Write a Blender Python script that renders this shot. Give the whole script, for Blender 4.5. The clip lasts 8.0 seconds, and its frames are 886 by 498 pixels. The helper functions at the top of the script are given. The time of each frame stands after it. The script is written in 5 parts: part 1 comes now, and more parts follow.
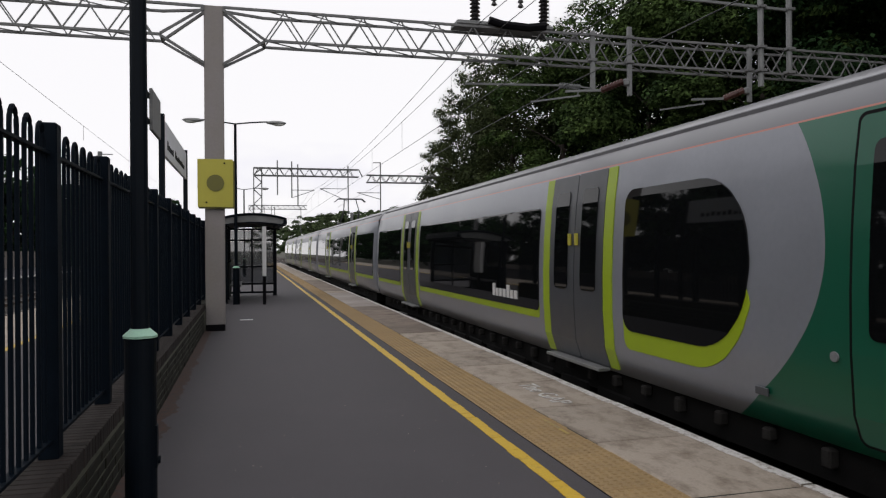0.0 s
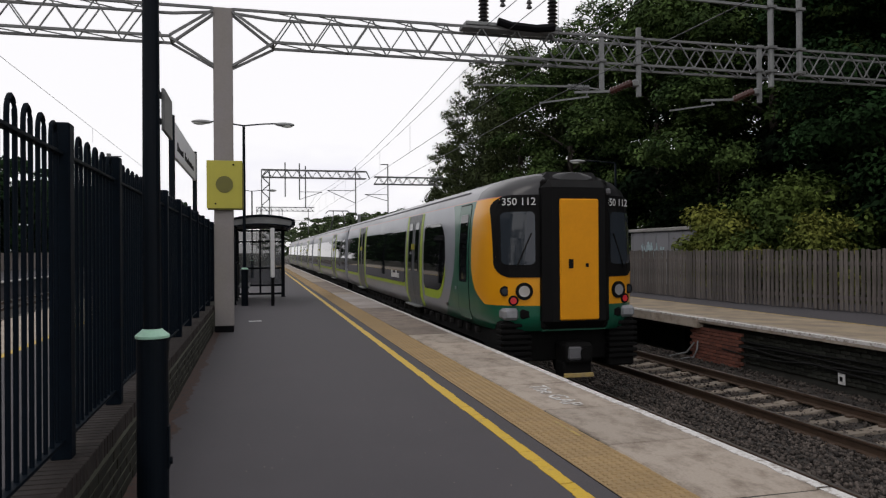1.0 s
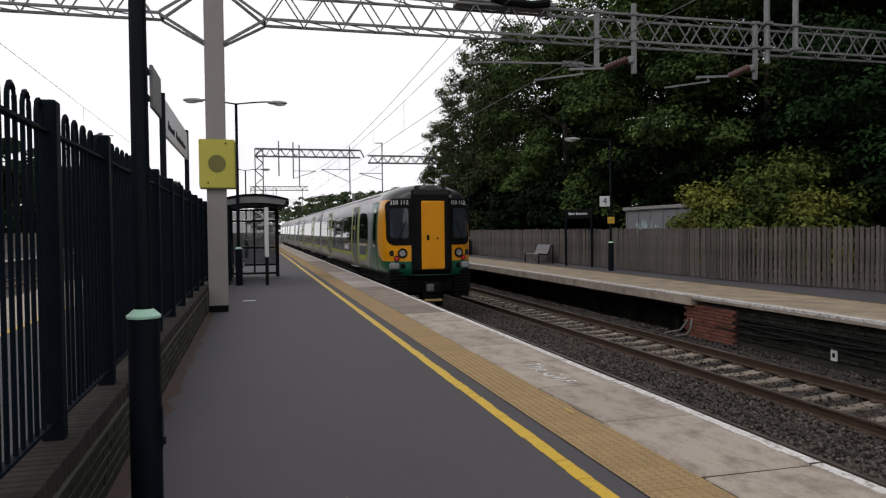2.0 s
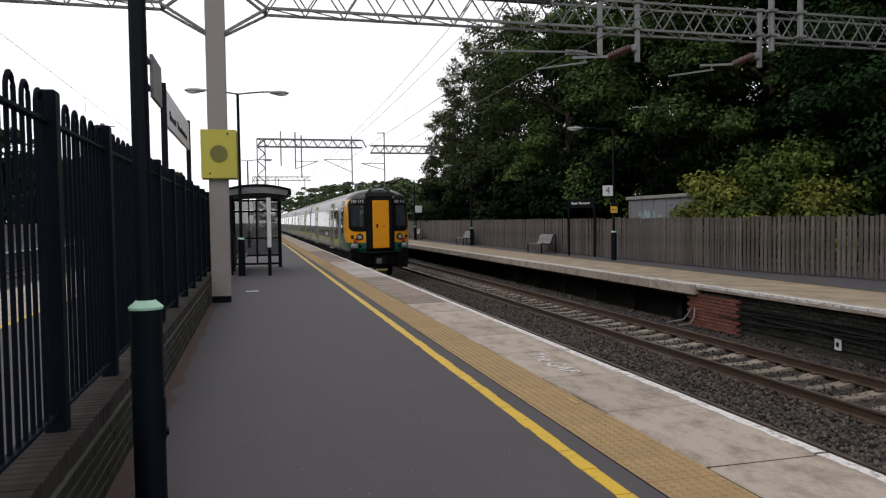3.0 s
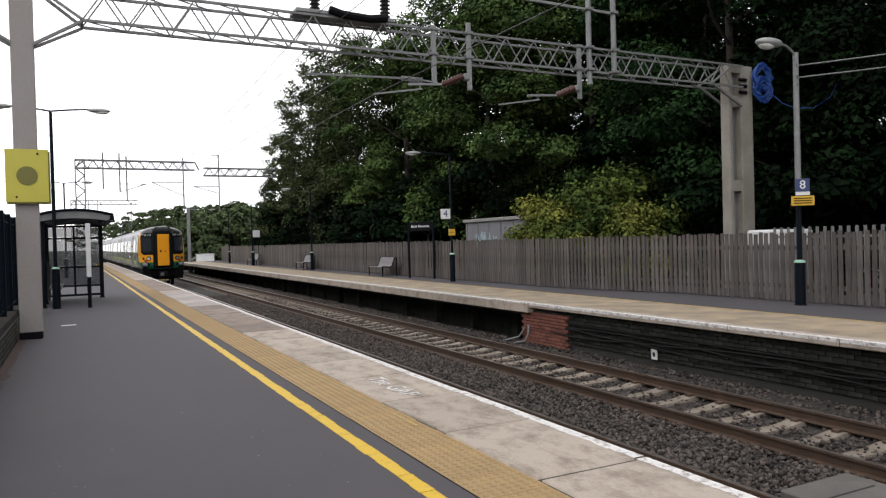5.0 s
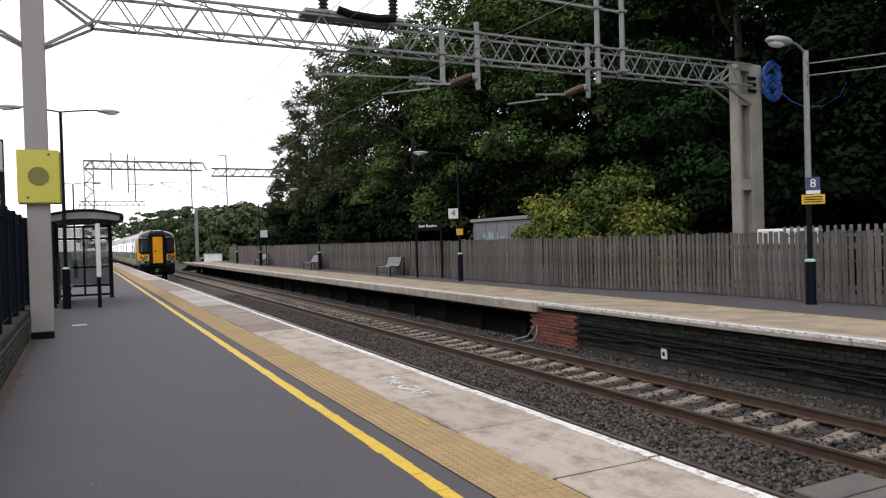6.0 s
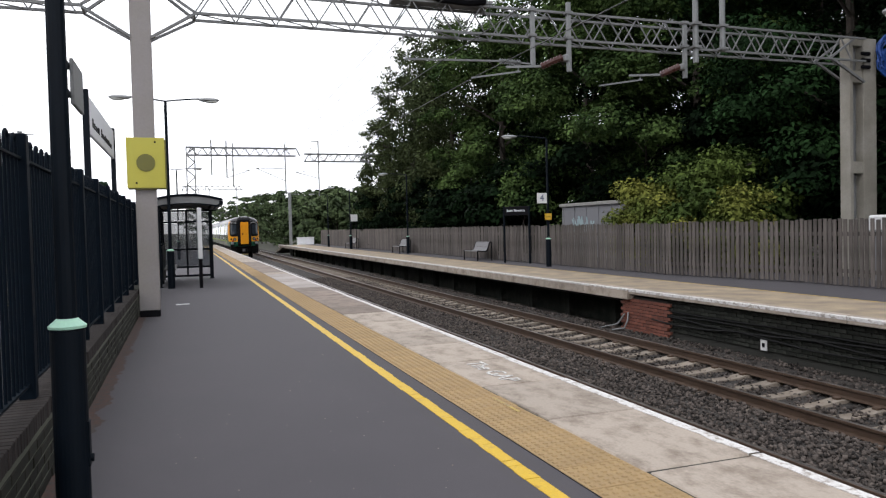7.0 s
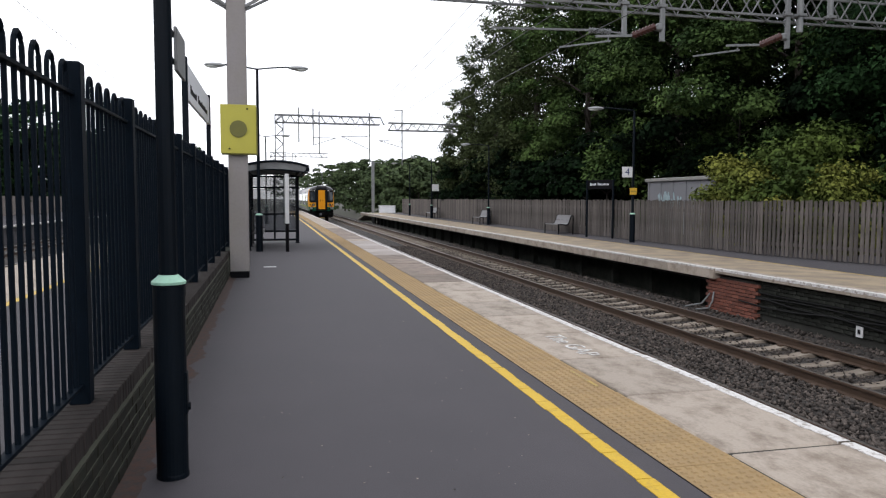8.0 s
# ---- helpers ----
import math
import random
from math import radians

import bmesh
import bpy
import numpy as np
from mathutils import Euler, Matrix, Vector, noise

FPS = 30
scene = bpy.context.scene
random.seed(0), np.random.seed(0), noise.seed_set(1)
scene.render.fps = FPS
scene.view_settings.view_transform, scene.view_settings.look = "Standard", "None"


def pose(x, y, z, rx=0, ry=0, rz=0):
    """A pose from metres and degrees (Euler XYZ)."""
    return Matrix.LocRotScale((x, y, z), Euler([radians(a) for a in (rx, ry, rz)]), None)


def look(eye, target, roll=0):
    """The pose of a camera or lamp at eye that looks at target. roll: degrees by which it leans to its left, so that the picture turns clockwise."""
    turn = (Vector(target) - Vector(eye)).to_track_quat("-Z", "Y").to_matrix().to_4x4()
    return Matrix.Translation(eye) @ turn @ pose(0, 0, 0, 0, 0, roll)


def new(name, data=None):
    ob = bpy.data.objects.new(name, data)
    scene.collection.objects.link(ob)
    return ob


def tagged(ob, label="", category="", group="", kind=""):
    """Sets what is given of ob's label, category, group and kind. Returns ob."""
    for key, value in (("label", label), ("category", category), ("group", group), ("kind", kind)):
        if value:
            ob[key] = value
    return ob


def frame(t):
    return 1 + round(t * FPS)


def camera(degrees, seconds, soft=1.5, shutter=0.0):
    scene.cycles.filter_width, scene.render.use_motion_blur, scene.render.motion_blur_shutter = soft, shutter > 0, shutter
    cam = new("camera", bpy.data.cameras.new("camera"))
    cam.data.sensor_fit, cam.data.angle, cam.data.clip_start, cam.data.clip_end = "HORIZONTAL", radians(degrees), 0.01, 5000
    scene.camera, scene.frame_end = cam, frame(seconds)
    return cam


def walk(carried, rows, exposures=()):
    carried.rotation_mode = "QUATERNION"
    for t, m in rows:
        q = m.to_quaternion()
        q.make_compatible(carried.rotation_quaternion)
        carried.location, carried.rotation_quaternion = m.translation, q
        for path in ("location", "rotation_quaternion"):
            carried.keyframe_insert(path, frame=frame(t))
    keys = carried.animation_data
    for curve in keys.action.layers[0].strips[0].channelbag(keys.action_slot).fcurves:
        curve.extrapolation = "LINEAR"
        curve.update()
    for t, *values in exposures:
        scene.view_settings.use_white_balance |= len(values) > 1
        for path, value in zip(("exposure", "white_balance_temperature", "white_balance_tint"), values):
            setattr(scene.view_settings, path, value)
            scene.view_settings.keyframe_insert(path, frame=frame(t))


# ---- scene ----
cam = camera(62.7, 8.0, soft=1.25)
PATH = [
    (0, pose(0.010, -0.093, 1.586, 90.01, 0.42, -14.83)),
    (0.5, pose(-0.004, -0.069, 1.580, 90.50, 0.41, -14.05)),
    (1, pose(-0.016, -0.062, 1.577, 90.16, 0.40, -14.28)),
    (1.5, pose(-0.007, -0.049, 1.574, 89.29, 0.65, -14.63)),
    (3, pose(0.004, -0.003, 1.574, 87.70, 0.78, -14.49)),
    (3.5, pose(0.004, 0.000, 1.580, 88.41, 1.72, -14.39)),
    (4, pose(0.044, -0.005, 1.576, 88.49, 0.59, -21.38)),
    (4.5, pose(0.070, 0.012, 1.582, 87.78, 1.35, -26.64)),
    (5, pose(0.058, 0.006, 1.579, 89.29, 1.53, -26.91)),
    (6.5, pose(0.004, 0.051, 1.572, 89.10, 1.83, -25.20)),
    (7, pose(0.001, 0.072, 1.584, 88.24, 1.36, -19.55)),
    (7.5, pose(-0.013, 0.057, 1.585, 86.63, 0.65, -13.96)),
    (8, pose(-0.031, 0.053, 1.576, 86.04, -0.16, -13.22)),
]
EXPOSURES = [(0, -0.61, 6500, 13), (0.5, -0.61, 6500, 13), (1.0, -0.59, 6500, 13), (1.5, -0.57, 6500, 13), (3.5, -0.29, 6480, 13), (4.0, -0.23, 6450, 12), (4.5, 0.01, 6430, 12),
             (5, 0.15, 6460, 12), (6.5, 0.26, 6300, 12), (7.0, 0.24, 6250, 12), (8, 0.13, 6200, 12)]
walk(cam, PATH, EXPOSURES)

# ---- world and sun: bright overcast ----
world = bpy.data.worlds.new("overcast_sky")
scene.world = world
world.use_nodes = True
wt = world.node_tree
wt.nodes.clear()
SUN_EL, SUN_AZ = radians(48), radians(250)


def wnode(kind, **kw):
    n = wt.nodes.new(kind)
    for k, v in kw.items():
        n.inputs[k].default_value = v
    return n


sky = wt.nodes.new("ShaderNodeTexSky")
sky.sky_type = "NISHITA"
sky.sun_disc = False
sky.sun_elevation, sky.sun_rotation = SUN_EL, SUN_AZ
skybg = wnode("ShaderNodeBackground", Strength=0.1)
wt.links.new(sky.outputs[0], skybg.inputs[0])
wtc = wt.nodes.new("ShaderNodeTexCoord")
wmap = wt.nodes.new("ShaderNodeMapping")
wmap.inputs["Scale"].default_value = (1.0, 1.0, 2.6)
wt.links.new(wtc.outputs["Generated"], wmap.inputs[0])
cl = wnode("ShaderNodeTexNoise", Scale=2.3, Detail=6.0, Roughness=0.55)
wt.links.new(wmap.outputs[0], cl.inputs["Vector"])
ramp = wt.nodes.new("ShaderNodeValToRGB")
ramp.color_ramp.elements[0].position, ramp.color_ramp.elements[1].position = 0.30, 0.47
ramp.color_ramp.elements[0].color = (0.84, 0.84, 0.93, 1)
ramp.color_ramp.elements[1].color = (1.0, 1.0, 1.0, 1)
wt.links.new(cl.outputs["Fac"], ramp.inputs[0])
cloudbg = wnode("ShaderNodeBackground", Strength=1.6)
wt.links.new(ramp.outputs[0], cloudbg.inputs[0])
wmix = wnode("ShaderNodeMixShader", Fac=0.9)
wt.links.new(skybg.outputs[0], wmix.inputs[1])
wt.links.new(cloudbg.outputs[0], wmix.inputs[2])
wout = wt.nodes.new("ShaderNodeOutputWorld")
wt.links.new(wmix.outputs[0], wout.inputs[0])

sun = new("sun", bpy.data.lights.new("sun", "SUN"))
sun.data.energy, sun.data.angle, sun.data.color = 0.6, radians(25), (1.0, 0.96, 0.9)
sun.matrix_world = look((-20, -14, 26), (0, 0, 0))


# ---- materials ----
ALBEDO = 0.78  # trim on every base colour, keeps surfaces dim against the white sky


def material(name, colour, rough=0.7, metal=0.0, var=0.25, scale=6.0, fine=60.0, bump=0.15, second=None, dist=0.01,
             spec=0.5, per_object=0.0, island=0.0, stretch=(1, 1, 1), contrast=(0.35, 0.7), detail=5, grain=0.5):
    """Two scales of colour variation, roughness wear and fine relief in object space."""
    colour = tuple(v * ALBEDO for v in colour)
    second = tuple(v * ALBEDO for v in second) if second else None
    m = bpy.data.materials.new(name)
    m.use_nodes = True
    nt = m.node_tree
    b = nt.nodes["Principled BSDF"]
    b.inputs["Metallic"].default_value = metal
    b.inputs["Specular IOR Level"].default_value = spec
    tc = nt.nodes.new("ShaderNodeTexCoord")
    mp = nt.nodes.new("ShaderNodeMapping")
    mp.inputs["Scale"].default_value = stretch
    nt.links.new(tc.outputs["Object"], mp.inputs[0])
    big = nt.nodes.new("ShaderNodeTexNoise")
    big.inputs["Scale"].default_value, big.inputs["Detail"].default_value = scale, detail
    big.inputs["Roughness"].default_value = grain
    small = nt.nodes.new("ShaderNodeTexNoise")
    small.inputs["Scale"].default_value, small.inputs["Detail"].default_value = fine, 4
    nt.links.new(mp.outputs[0], big.inputs["Vector"])
    nt.links.new(mp.outputs[0], small.inputs["Vector"])
    r = nt.nodes.new("ShaderNodeValToRGB")
    r.color_ramp.elements[0].position, r.color_ramp.elements[1].position = contrast
    c2 = second or tuple(max(0, c * (1 - var)) for c in colour)
    r.color_ramp.elements[0].color = (*c2, 1)
    r.color_ramp.elements[1].color = (*colour, 1)
    nt.links.new(big.outputs["Fac"], r.inputs[0])
    mr = nt.nodes.new("ShaderNodeMapRange")
    mr.inputs["To Min"].default_value, mr.inputs["To Max"].default_value = 1 - var * 0.8, 1 + var * 0.8
    nt.links.new(small.outputs["Fac"], mr.inputs["Value"])
    last = mr.outputs[0]
    for amount, node, out in ((per_object, "ShaderNodeObjectInfo", "Random"), (island, "ShaderNodeNewGeometry", "Random Per Island")):
        if amount:
            oi = nt.nodes.new(node)
            m2 = nt.nodes.new("ShaderNodeMapRange")
            m2.inputs["To Min"].default_value, m2.inputs["To Max"].default_value = 1 - amount, 1 + amount
            nt.links.new(oi.outputs[out], m2.inputs["Value"])
            mu = nt.nodes.new("ShaderNodeMath")
            mu.operation = "MULTIPLY"
            nt.links.new(last, mu.inputs[0])
            nt.links.new(m2.outputs[0], mu.inputs[1])
            last = mu.outputs[0]
    vm = nt.nodes.new("ShaderNodeVectorMath")
    vm.operation = "SCALE"
    nt.links.new(r.outputs[0], vm.inputs[0])
    nt.links.new(last, vm.inputs["Scale"])
    nt.links.new(vm.outputs[0], b.inputs["Base Color"])
    rr = nt.nodes.new("ShaderNodeMapRange")
    rr.inputs["To Min"].default_value, rr.inputs["To Max"].default_value = max(0.02, rough - 0.12), min(1, rough + 0.12)
    nt.links.new(big.outputs["Fac"], rr.inputs["Value"])
    nt.links.new(rr.outputs[0], b.inputs["Roughness"])
    if bump:
        bp = nt.nodes.new("ShaderNodeBump")
        bp.inputs["Strength"].default_value, bp.inputs["Distance"].default_value = bump, dist
        nt.links.new(small.outputs["Fac"], bp.inputs["Height"])
        nt.links.new(bp.outputs[0], b.inputs["Normal"])
    return m


def glow(name, colour, strength):
    m = material(name, colour, 0.4, bump=0)
    b = m.node_tree.nodes["Principled BSDF"]
    b.inputs["Emission Color"].default_value = (*colour, 1)
    b.inputs["Emission Strength"].default_value = strength
    return m


def clear_glass(name, tint=(0.8, 0.86, 0.86), alpha=0.25, rough=0.05):
    m = bpy.data.materials.new(name)
    m.use_nodes = True
    b = m.node_tree.nodes["Principled BSDF"]
    b.inputs["Base Color"].default_value = (*tint, 1)
    b.inputs["Roughness"].default_value = rough
    b.inputs["Alpha"].default_value = alpha
    return m


ASPHALT = material("asphalt", (0.078, 0.071, 0.079), 0.85, var=0.28, scale=0.8, fine=110, bump=0.5, dist=0.004, second=(0.056, 0.051, 0.058), detail=9, grain=0.65)
YELLOW_LINE = material("yellow_line_paint", (0.68, 0.44, 0.022), 0.6, var=0.25, scale=9, fine=70, bump=0.2, second=(0.40, 0.25, 0.04), dist=0.003, contrast=(0.30, 0.46), detail=9, grain=0.7)
TACTILE = material("buff_tactile_concrete", (0.45, 0.305, 0.135), 0.85, var=0.2, scale=1.8, fine=60, second=(0.31, 0.21, 0.10), per_object=0.06, detail=9, grain=0.66, bump=0.25, dist=0.004)
FADED_YELLOW = material("faded_yellow_line", (0.52, 0.37, 0.09), 0.8, var=0.25, scale=6, fine=50, second=(0.30, 0.23, 0.12))
COVER_CONCRETE = material("dark_trough_concrete", (0.13, 0.12, 0.11), 0.9, var=0.25, scale=3, fine=30)
PALE_BUFF = material("pale_buff_paving", (0.44, 0.35, 0.23), 0.85, var=0.22, scale=1.6, fine=30, second=(0.24, 0.19, 0.14), bump=0.25, dist=0.004)
COPING = material("coping_concrete", (0.44, 0.375, 0.31), 0.85, var=0.25, scale=2.6, fine=40, second=(0.22, 0.175, 0.135), per_object=0.12, bump=0.35, dist=0.006, detail=12, grain=0.74, contrast=(0.34, 0.54), stretch=(1.5, 0.9, 1))
COPING_DARK = material("tarry_coping_concrete", (0.27, 0.215, 0.175), 0.85, var=0.3, scale=2.6, fine=40, second=(0.13, 0.10, 0.082), per_object=0.15, bump=0.35, dist=0.006, detail=12, grain=0.74, contrast=(0.34, 0.54))
COPING_PALE = material("fresh_coping_concrete", (0.50, 0.45, 0.42), 0.85, var=0.2, scale=2.6, fine=40, second=(0.36, 0.31, 0.28), per_object=0.12, bump=0.3, dist=0.006, detail=12, grain=0.74)
WHITE_EDGE = material("worn_white_paint", (0.74, 0.72, 0.70), 0.7, var=0.25, scale=14, fine=60, second=(0.34, 0.30, 0.26), contrast=(0.40, 0.50), detail=10, grain=0.7)
BALLAST = material("ballast_bed", (0.05, 0.041, 0.034), 0.95, var=0.5, scale=9, fine=24, bump=1.0, second=(0.02, 0.017, 0.015), dist=0.05)
STONE = material("ballast_stone", (0.092, 0.076, 0.066), 0.9, var=0.3, scale=2, fine=30, island=0.85, spec=0.3)
RAIL = material("rusty_rail_steel", (0.10, 0.062, 0.04), 0.65, 0.3, scale=5, fine=40)
RAIL_TOP = material("worn_rail_head", (0.30, 0.27, 0.25), 0.35, 0.8, scale=5, fine=40)
SLEEPER = material("sleeper_concrete", (0.28, 0.24, 0.195), 0.9, var=0.25, scale=3, fine=25, second=(0.17, 0.135, 0.10), per_object=0.2, detail=9, grain=0.65)
BRICK_DARK = material("sooty_shaded_brick", (0.042, 0.042, 0.036), 0.9, var=0.3, scale=4, fine=30, second=(0.015, 0.018, 0.014), per_object=0.4, spec=0.2)
BRICK_RED = material("red_brick", (0.23, 0.075, 0.045), 0.9, var=0.3, scale=4, fine=30, second=(0.14, 0.05, 0.035), per_object=0.25)
BRICK_WALL = material("dark_platform_brick", (0.026, 0.024, 0.018), 0.9, var=0.3, scale=5, fine=40, second=(0.014, 0.016, 0.011), per_object=0.3, spec=0.2)
BRICK_COPING = material("brown_coping_brick", (0.046, 0.036, 0.034), 0.9, var=0.3, scale=5, fine=40, second=(0.024, 0.021, 0.019), per_object=0.3, spec=0.2)
WALL_MORTAR = material("pale_wall_mortar", (0.12, 0.125, 0.09), 0.95, var=0.3, scale=4, fine=50)
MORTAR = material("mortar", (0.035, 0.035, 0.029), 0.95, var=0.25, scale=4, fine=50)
FENCE_PAINT = material("navy_fence_paint", (0.0045, 0.009, 0.0155), 0.6, var=0.25, scale=8, fine=60, bump=0.05, spec=0.05)
NAVY = material("navy_gloss_paint", (0.0035, 0.007, 0.012), 0.5, var=0.2, scale=8, fine=60, bump=0.05, spec=0.1)
MINT = material("mint_green_collar", (0.42, 0.72, 0.55), 0.5, var=0.1, scale=8, fine=60, bump=0.05)
CREAM = material("cream_painted_steel", (0.30, 0.275, 0.275), 0.6, var=0.12, scale=1.6, fine=25, bump=0.08, second=(0.28, 0.255, 0.235))
GALV = material("galvanised_steel", (0.27, 0.28, 0.28), 0.55, 0.3, scale=3, fine=30, bump=0.05)
TRUSS_GREY = material("weathered_grey_steel", (0.22, 0.225, 0.225), 0.65, 0.1, scale=3, fine=30, bump=0.08)
PILLAR_CONCRETE = material("gantry_leg_paint", (0.36, 0.34, 0.30), 0.8, var=0.2, scale=1.5, fine=25, second=(0.25, 0.23, 0.19))
TIMBER = material("weathered_fence_timber", (0.172, 0.150, 0.137), 0.9, var=0.25, scale=3, fine=18, second=(0.085, 0.072, 0.064), per_object=0.28, stretch=(6, 6, 0.6), bump=0.4, dist=0.006)
TIMBER_STUFF = material("weathered_far_timber", (0.175, 0.150, 0.135), 0.9, var=0.25, scale=3, fine=18, second=(0.105, 0.088, 0.078), island=0.36, stretch=(6, 6, 0.6), bump=0.4, dist=0.006)
YELLOW_SIGN = material("yellow_sign_face", (0.55, 0.50, 0.06), 0.5, var=0.06, scale=3, fine=40, bump=0.03)
OLIVE = material("olive_disc", (0.17, 0.16, 0.03), 0.6, var=0.1)
AMBER_SIGN = material("amber_sign_face", (0.70, 0.42, 0.02), 0.5, var=0.06)
WHITE = material("white_sign_face", (0.75, 0.75, 0.75), 0.5, var=0.06, bump=0.03)
BLACK = material("black_paint", (0.006, 0.006, 0.008), 0.6, var=0.2, bump=0.05, spec=0.08)
BLUE_SIGN = material("dark_blue_sign_face", (0.02, 0.035, 0.14), 0.4, var=0.1, bump=0.02)
GREY_BOARD = material("pale_board", (0.80, 0.82, 0.86), 0.45, var=0.12, scale=2)
BLUE_CABLE = material("blue_cable", (0.012, 0.07, 0.32), 0.5, var=0.2)
CABLE = material("black_cable", (0.012, 0.012, 0.012), 0.7, var=0.2, spec=0.15)
WIRE = material("contact_wire", (0.10, 0.10, 0.105), 0.5, 0.5, var=0.1)
INSULATOR = material("brown_insulator", (0.085, 0.028, 0.022), 0.3, var=0.2)
INSULATOR_DARK = material("dark_insulator", (0.03, 0.028, 0.03), 0.3, var=0.2)
LAMP_GREY = material("grey_lantern", (0.35, 0.36, 0.36), 0.45, 0.2, var=0.1)
LENS = material("milky_lamp_lens", (0.75, 0.78, 0.74), 0.25, var=0.06, bump=0)
BARK = material("tree_bark", (0.075, 0.06, 0.048), 0.95, var=0.4, scale=3, fine=20, bump=0.6, dist=0.02)
BENCH = material("grey_bench_steel", (0.20, 0.195, 0.20), 0.5, 0.3, var=0.15)
SHED = material("grey_steel_cladding", (0.24, 0.24, 0.255), 0.6, 0.1, var=0.12, scale=1, fine=20)
SHED_ROOF = material("shed_roof_edge", (0.34, 0.33, 0.31), 0.7, var=0.2)
GRAFFITI = material("pale_graffiti_paint", (0.42, 0.55, 0.58), 0.5, var=0.2, scale=9)
SHELTER_GLASS = clear_glass("shelter_glass", (0.06, 0.075, 0.09), 0.55)
ROOF_SHEET = clear_glass("shelter_roof_sheet", (0.20, 0.21, 0.22), 0.85, 0.35)
SOIL = material("dirt_and_litter", (0.046, 0.036, 0.033), 0.95, var=0.5, scale=14, fine=50, second=(0.072, 0.032, 0.022), contrast=(0.42, 0.58), detail=9, grain=0.7)
GROUND = material("rough_grass_ground", (0.05, 0.055, 0.028), 0.95, var=0.4, scale=0.5, fine=8, second=(0.045, 0.04, 0.028))
PAPER = material("litter_paper", (0.8, 0.8, 0.8), 0.7, var=0.05)


def leaf_material(name, a, b):
    return material(name, a, 0.75, var=0.2, scale=0.5, fine=8, second=b, island=0.45, bump=0, contrast=(0.38, 0.62), spec=0.05)


# the two darkest sets carry the wood's own shade in their leaf colour
LEAF_SHADE = leaf_material("wood_shade_leaves", (0.008, 0.020, 0.007), (0.003, 0.008, 0.003))
LEAF_DARK = leaf_material("half_shade_leaves", (0.026, 0.060, 0.020), (0.009, 0.024, 0.008))
LEAF_MID = leaf_material("olive_green_leaves", (0.088, 0.138, 0.040), (0.030, 0.056, 0.018))
LEAF_FEATHER = leaf_material("grey_green_leaves", (0.092, 0.115, 0.048), (0.045, 0.060, 0.026))
LEAF_YELLOW = leaf_material("yellow_green_leaves", (0.26, 0.26, 0.055), (0.10, 0.13, 0.03))
LEAF_BUSH = leaf_material("bush_leaves", (0.10, 0.14, 0.032), (0.045, 0.075, 0.02))
LEAF_FAR = leaf_material("far_green_leaves", (0.10, 0.135, 0.062), (0.055, 0.08, 0.038))


# ---- mesh helpers ----
def mesh_object(name, bm, mat, parent=None, label="", smooth=False):
    me = bpy.data.meshes.new(name)
    bm.to_mesh(me)
    bm.free()
    for mm in (mat if isinstance(mat, (list, tuple)) else [mat]):
        me.materials.append(mm)
    if smooth:
        for poly in me.polygons:
            poly.use_smooth = True
    ob = new(name, me)
    if parent:
        ob.parent = parent
    if label:
        ob["label"] = label
    return ob


def part(name, bm, mat, parent, label="", smooth=False):
    return mesh_object(name, bm, mat, parent, label, smooth)


def thing(name, label, category, at=(0, 0, 0), group="", kind="", rz=0):
    e = new(name)
    e.empty_display_size = 0.2
    e.matrix_basis = pose(*at, 0, 0, rz)
    return tagged(e, label, category, group, kind)


def box(x0, x1, y0, y1, z0, z1, bevel=0.0, bm=None):
    own = bmesh.new()
    bmesh.ops.create_cube(own, size=1)
    for v in own.verts:
        v.co = Vector(((x0 + x1) / 2 + v.co.x * (x1 - x0), (y0 + y1) / 2 + v.co.y * (y1 - y0), (z0 + z1) / 2 + v.co.z * (z1 - z0)))
    if bevel:
        bmesh.ops.bevel(own, geom=own.edges[:], offset=bevel, segments=1, affect="EDGES")
    return join(bm, own) if bm else own


def join(bm, other):
    me = bpy.data.meshes.new("tmp")
    other.to_mesh(me)
    other.free()
    bm.from_mesh(me)
    bpy.data.meshes.remove(me)
    return bm


def rod(a, b, r, n=6, bm=None, r2=None, cap=True):
    bm = bm or bmesh.new()
    a, b = Vector(a), Vector(b)
    q = (b - a).to_track_quat("Z", "Y").to_matrix()
    ra, rb = [], []
    for i in range(n):
        c = Vector((math.cos(2 * math.pi * i / n), math.sin(2 * math.pi * i / n), 0))
        ra.append(bm.verts.new(a + q @ (c * r)))
        rb.append(bm.verts.new(b + q @ (c * (r if r2 is None else r2))))
    for i in range(n):
        j = (i + 1) % n
        bm.faces.new((ra[i], ra[j], rb[j], rb[i]))
    if cap:
        bm.faces.new(ra[::-1])
        bm.faces.new(rb)
    return bm


def bar(a, b, w, h, bm=None, up=(0, 0, 1)):
    """A square bar from a to b, w across and h along up."""
    bm = bm or bmesh.new()
    a, b, up = Vector(a), Vector(b), Vector(up)
    d = (b - a).normalized()
    s = d.cross(up)
    if s.length < 1e-4:
        s = d.cross(Vector((1, 0, 0)))
    s.normalize()
    u = s.cross(d)
    vs = []
    for e in (a, b):
        for i, j in ((-1, -1), (1, -1), (1, 1), (-1, 1)):
            vs.append(bm.verts.new(e + s * (i * w / 2) + u * (j * h / 2)))
    for f in ((3, 2, 1, 0), (4, 5, 6, 7), (0, 1, 5, 4), (1, 2, 6, 5), (2, 3, 7, 6), (3, 0, 4, 7)):
        bm.faces.new([vs[i] for i in f])
    return bm


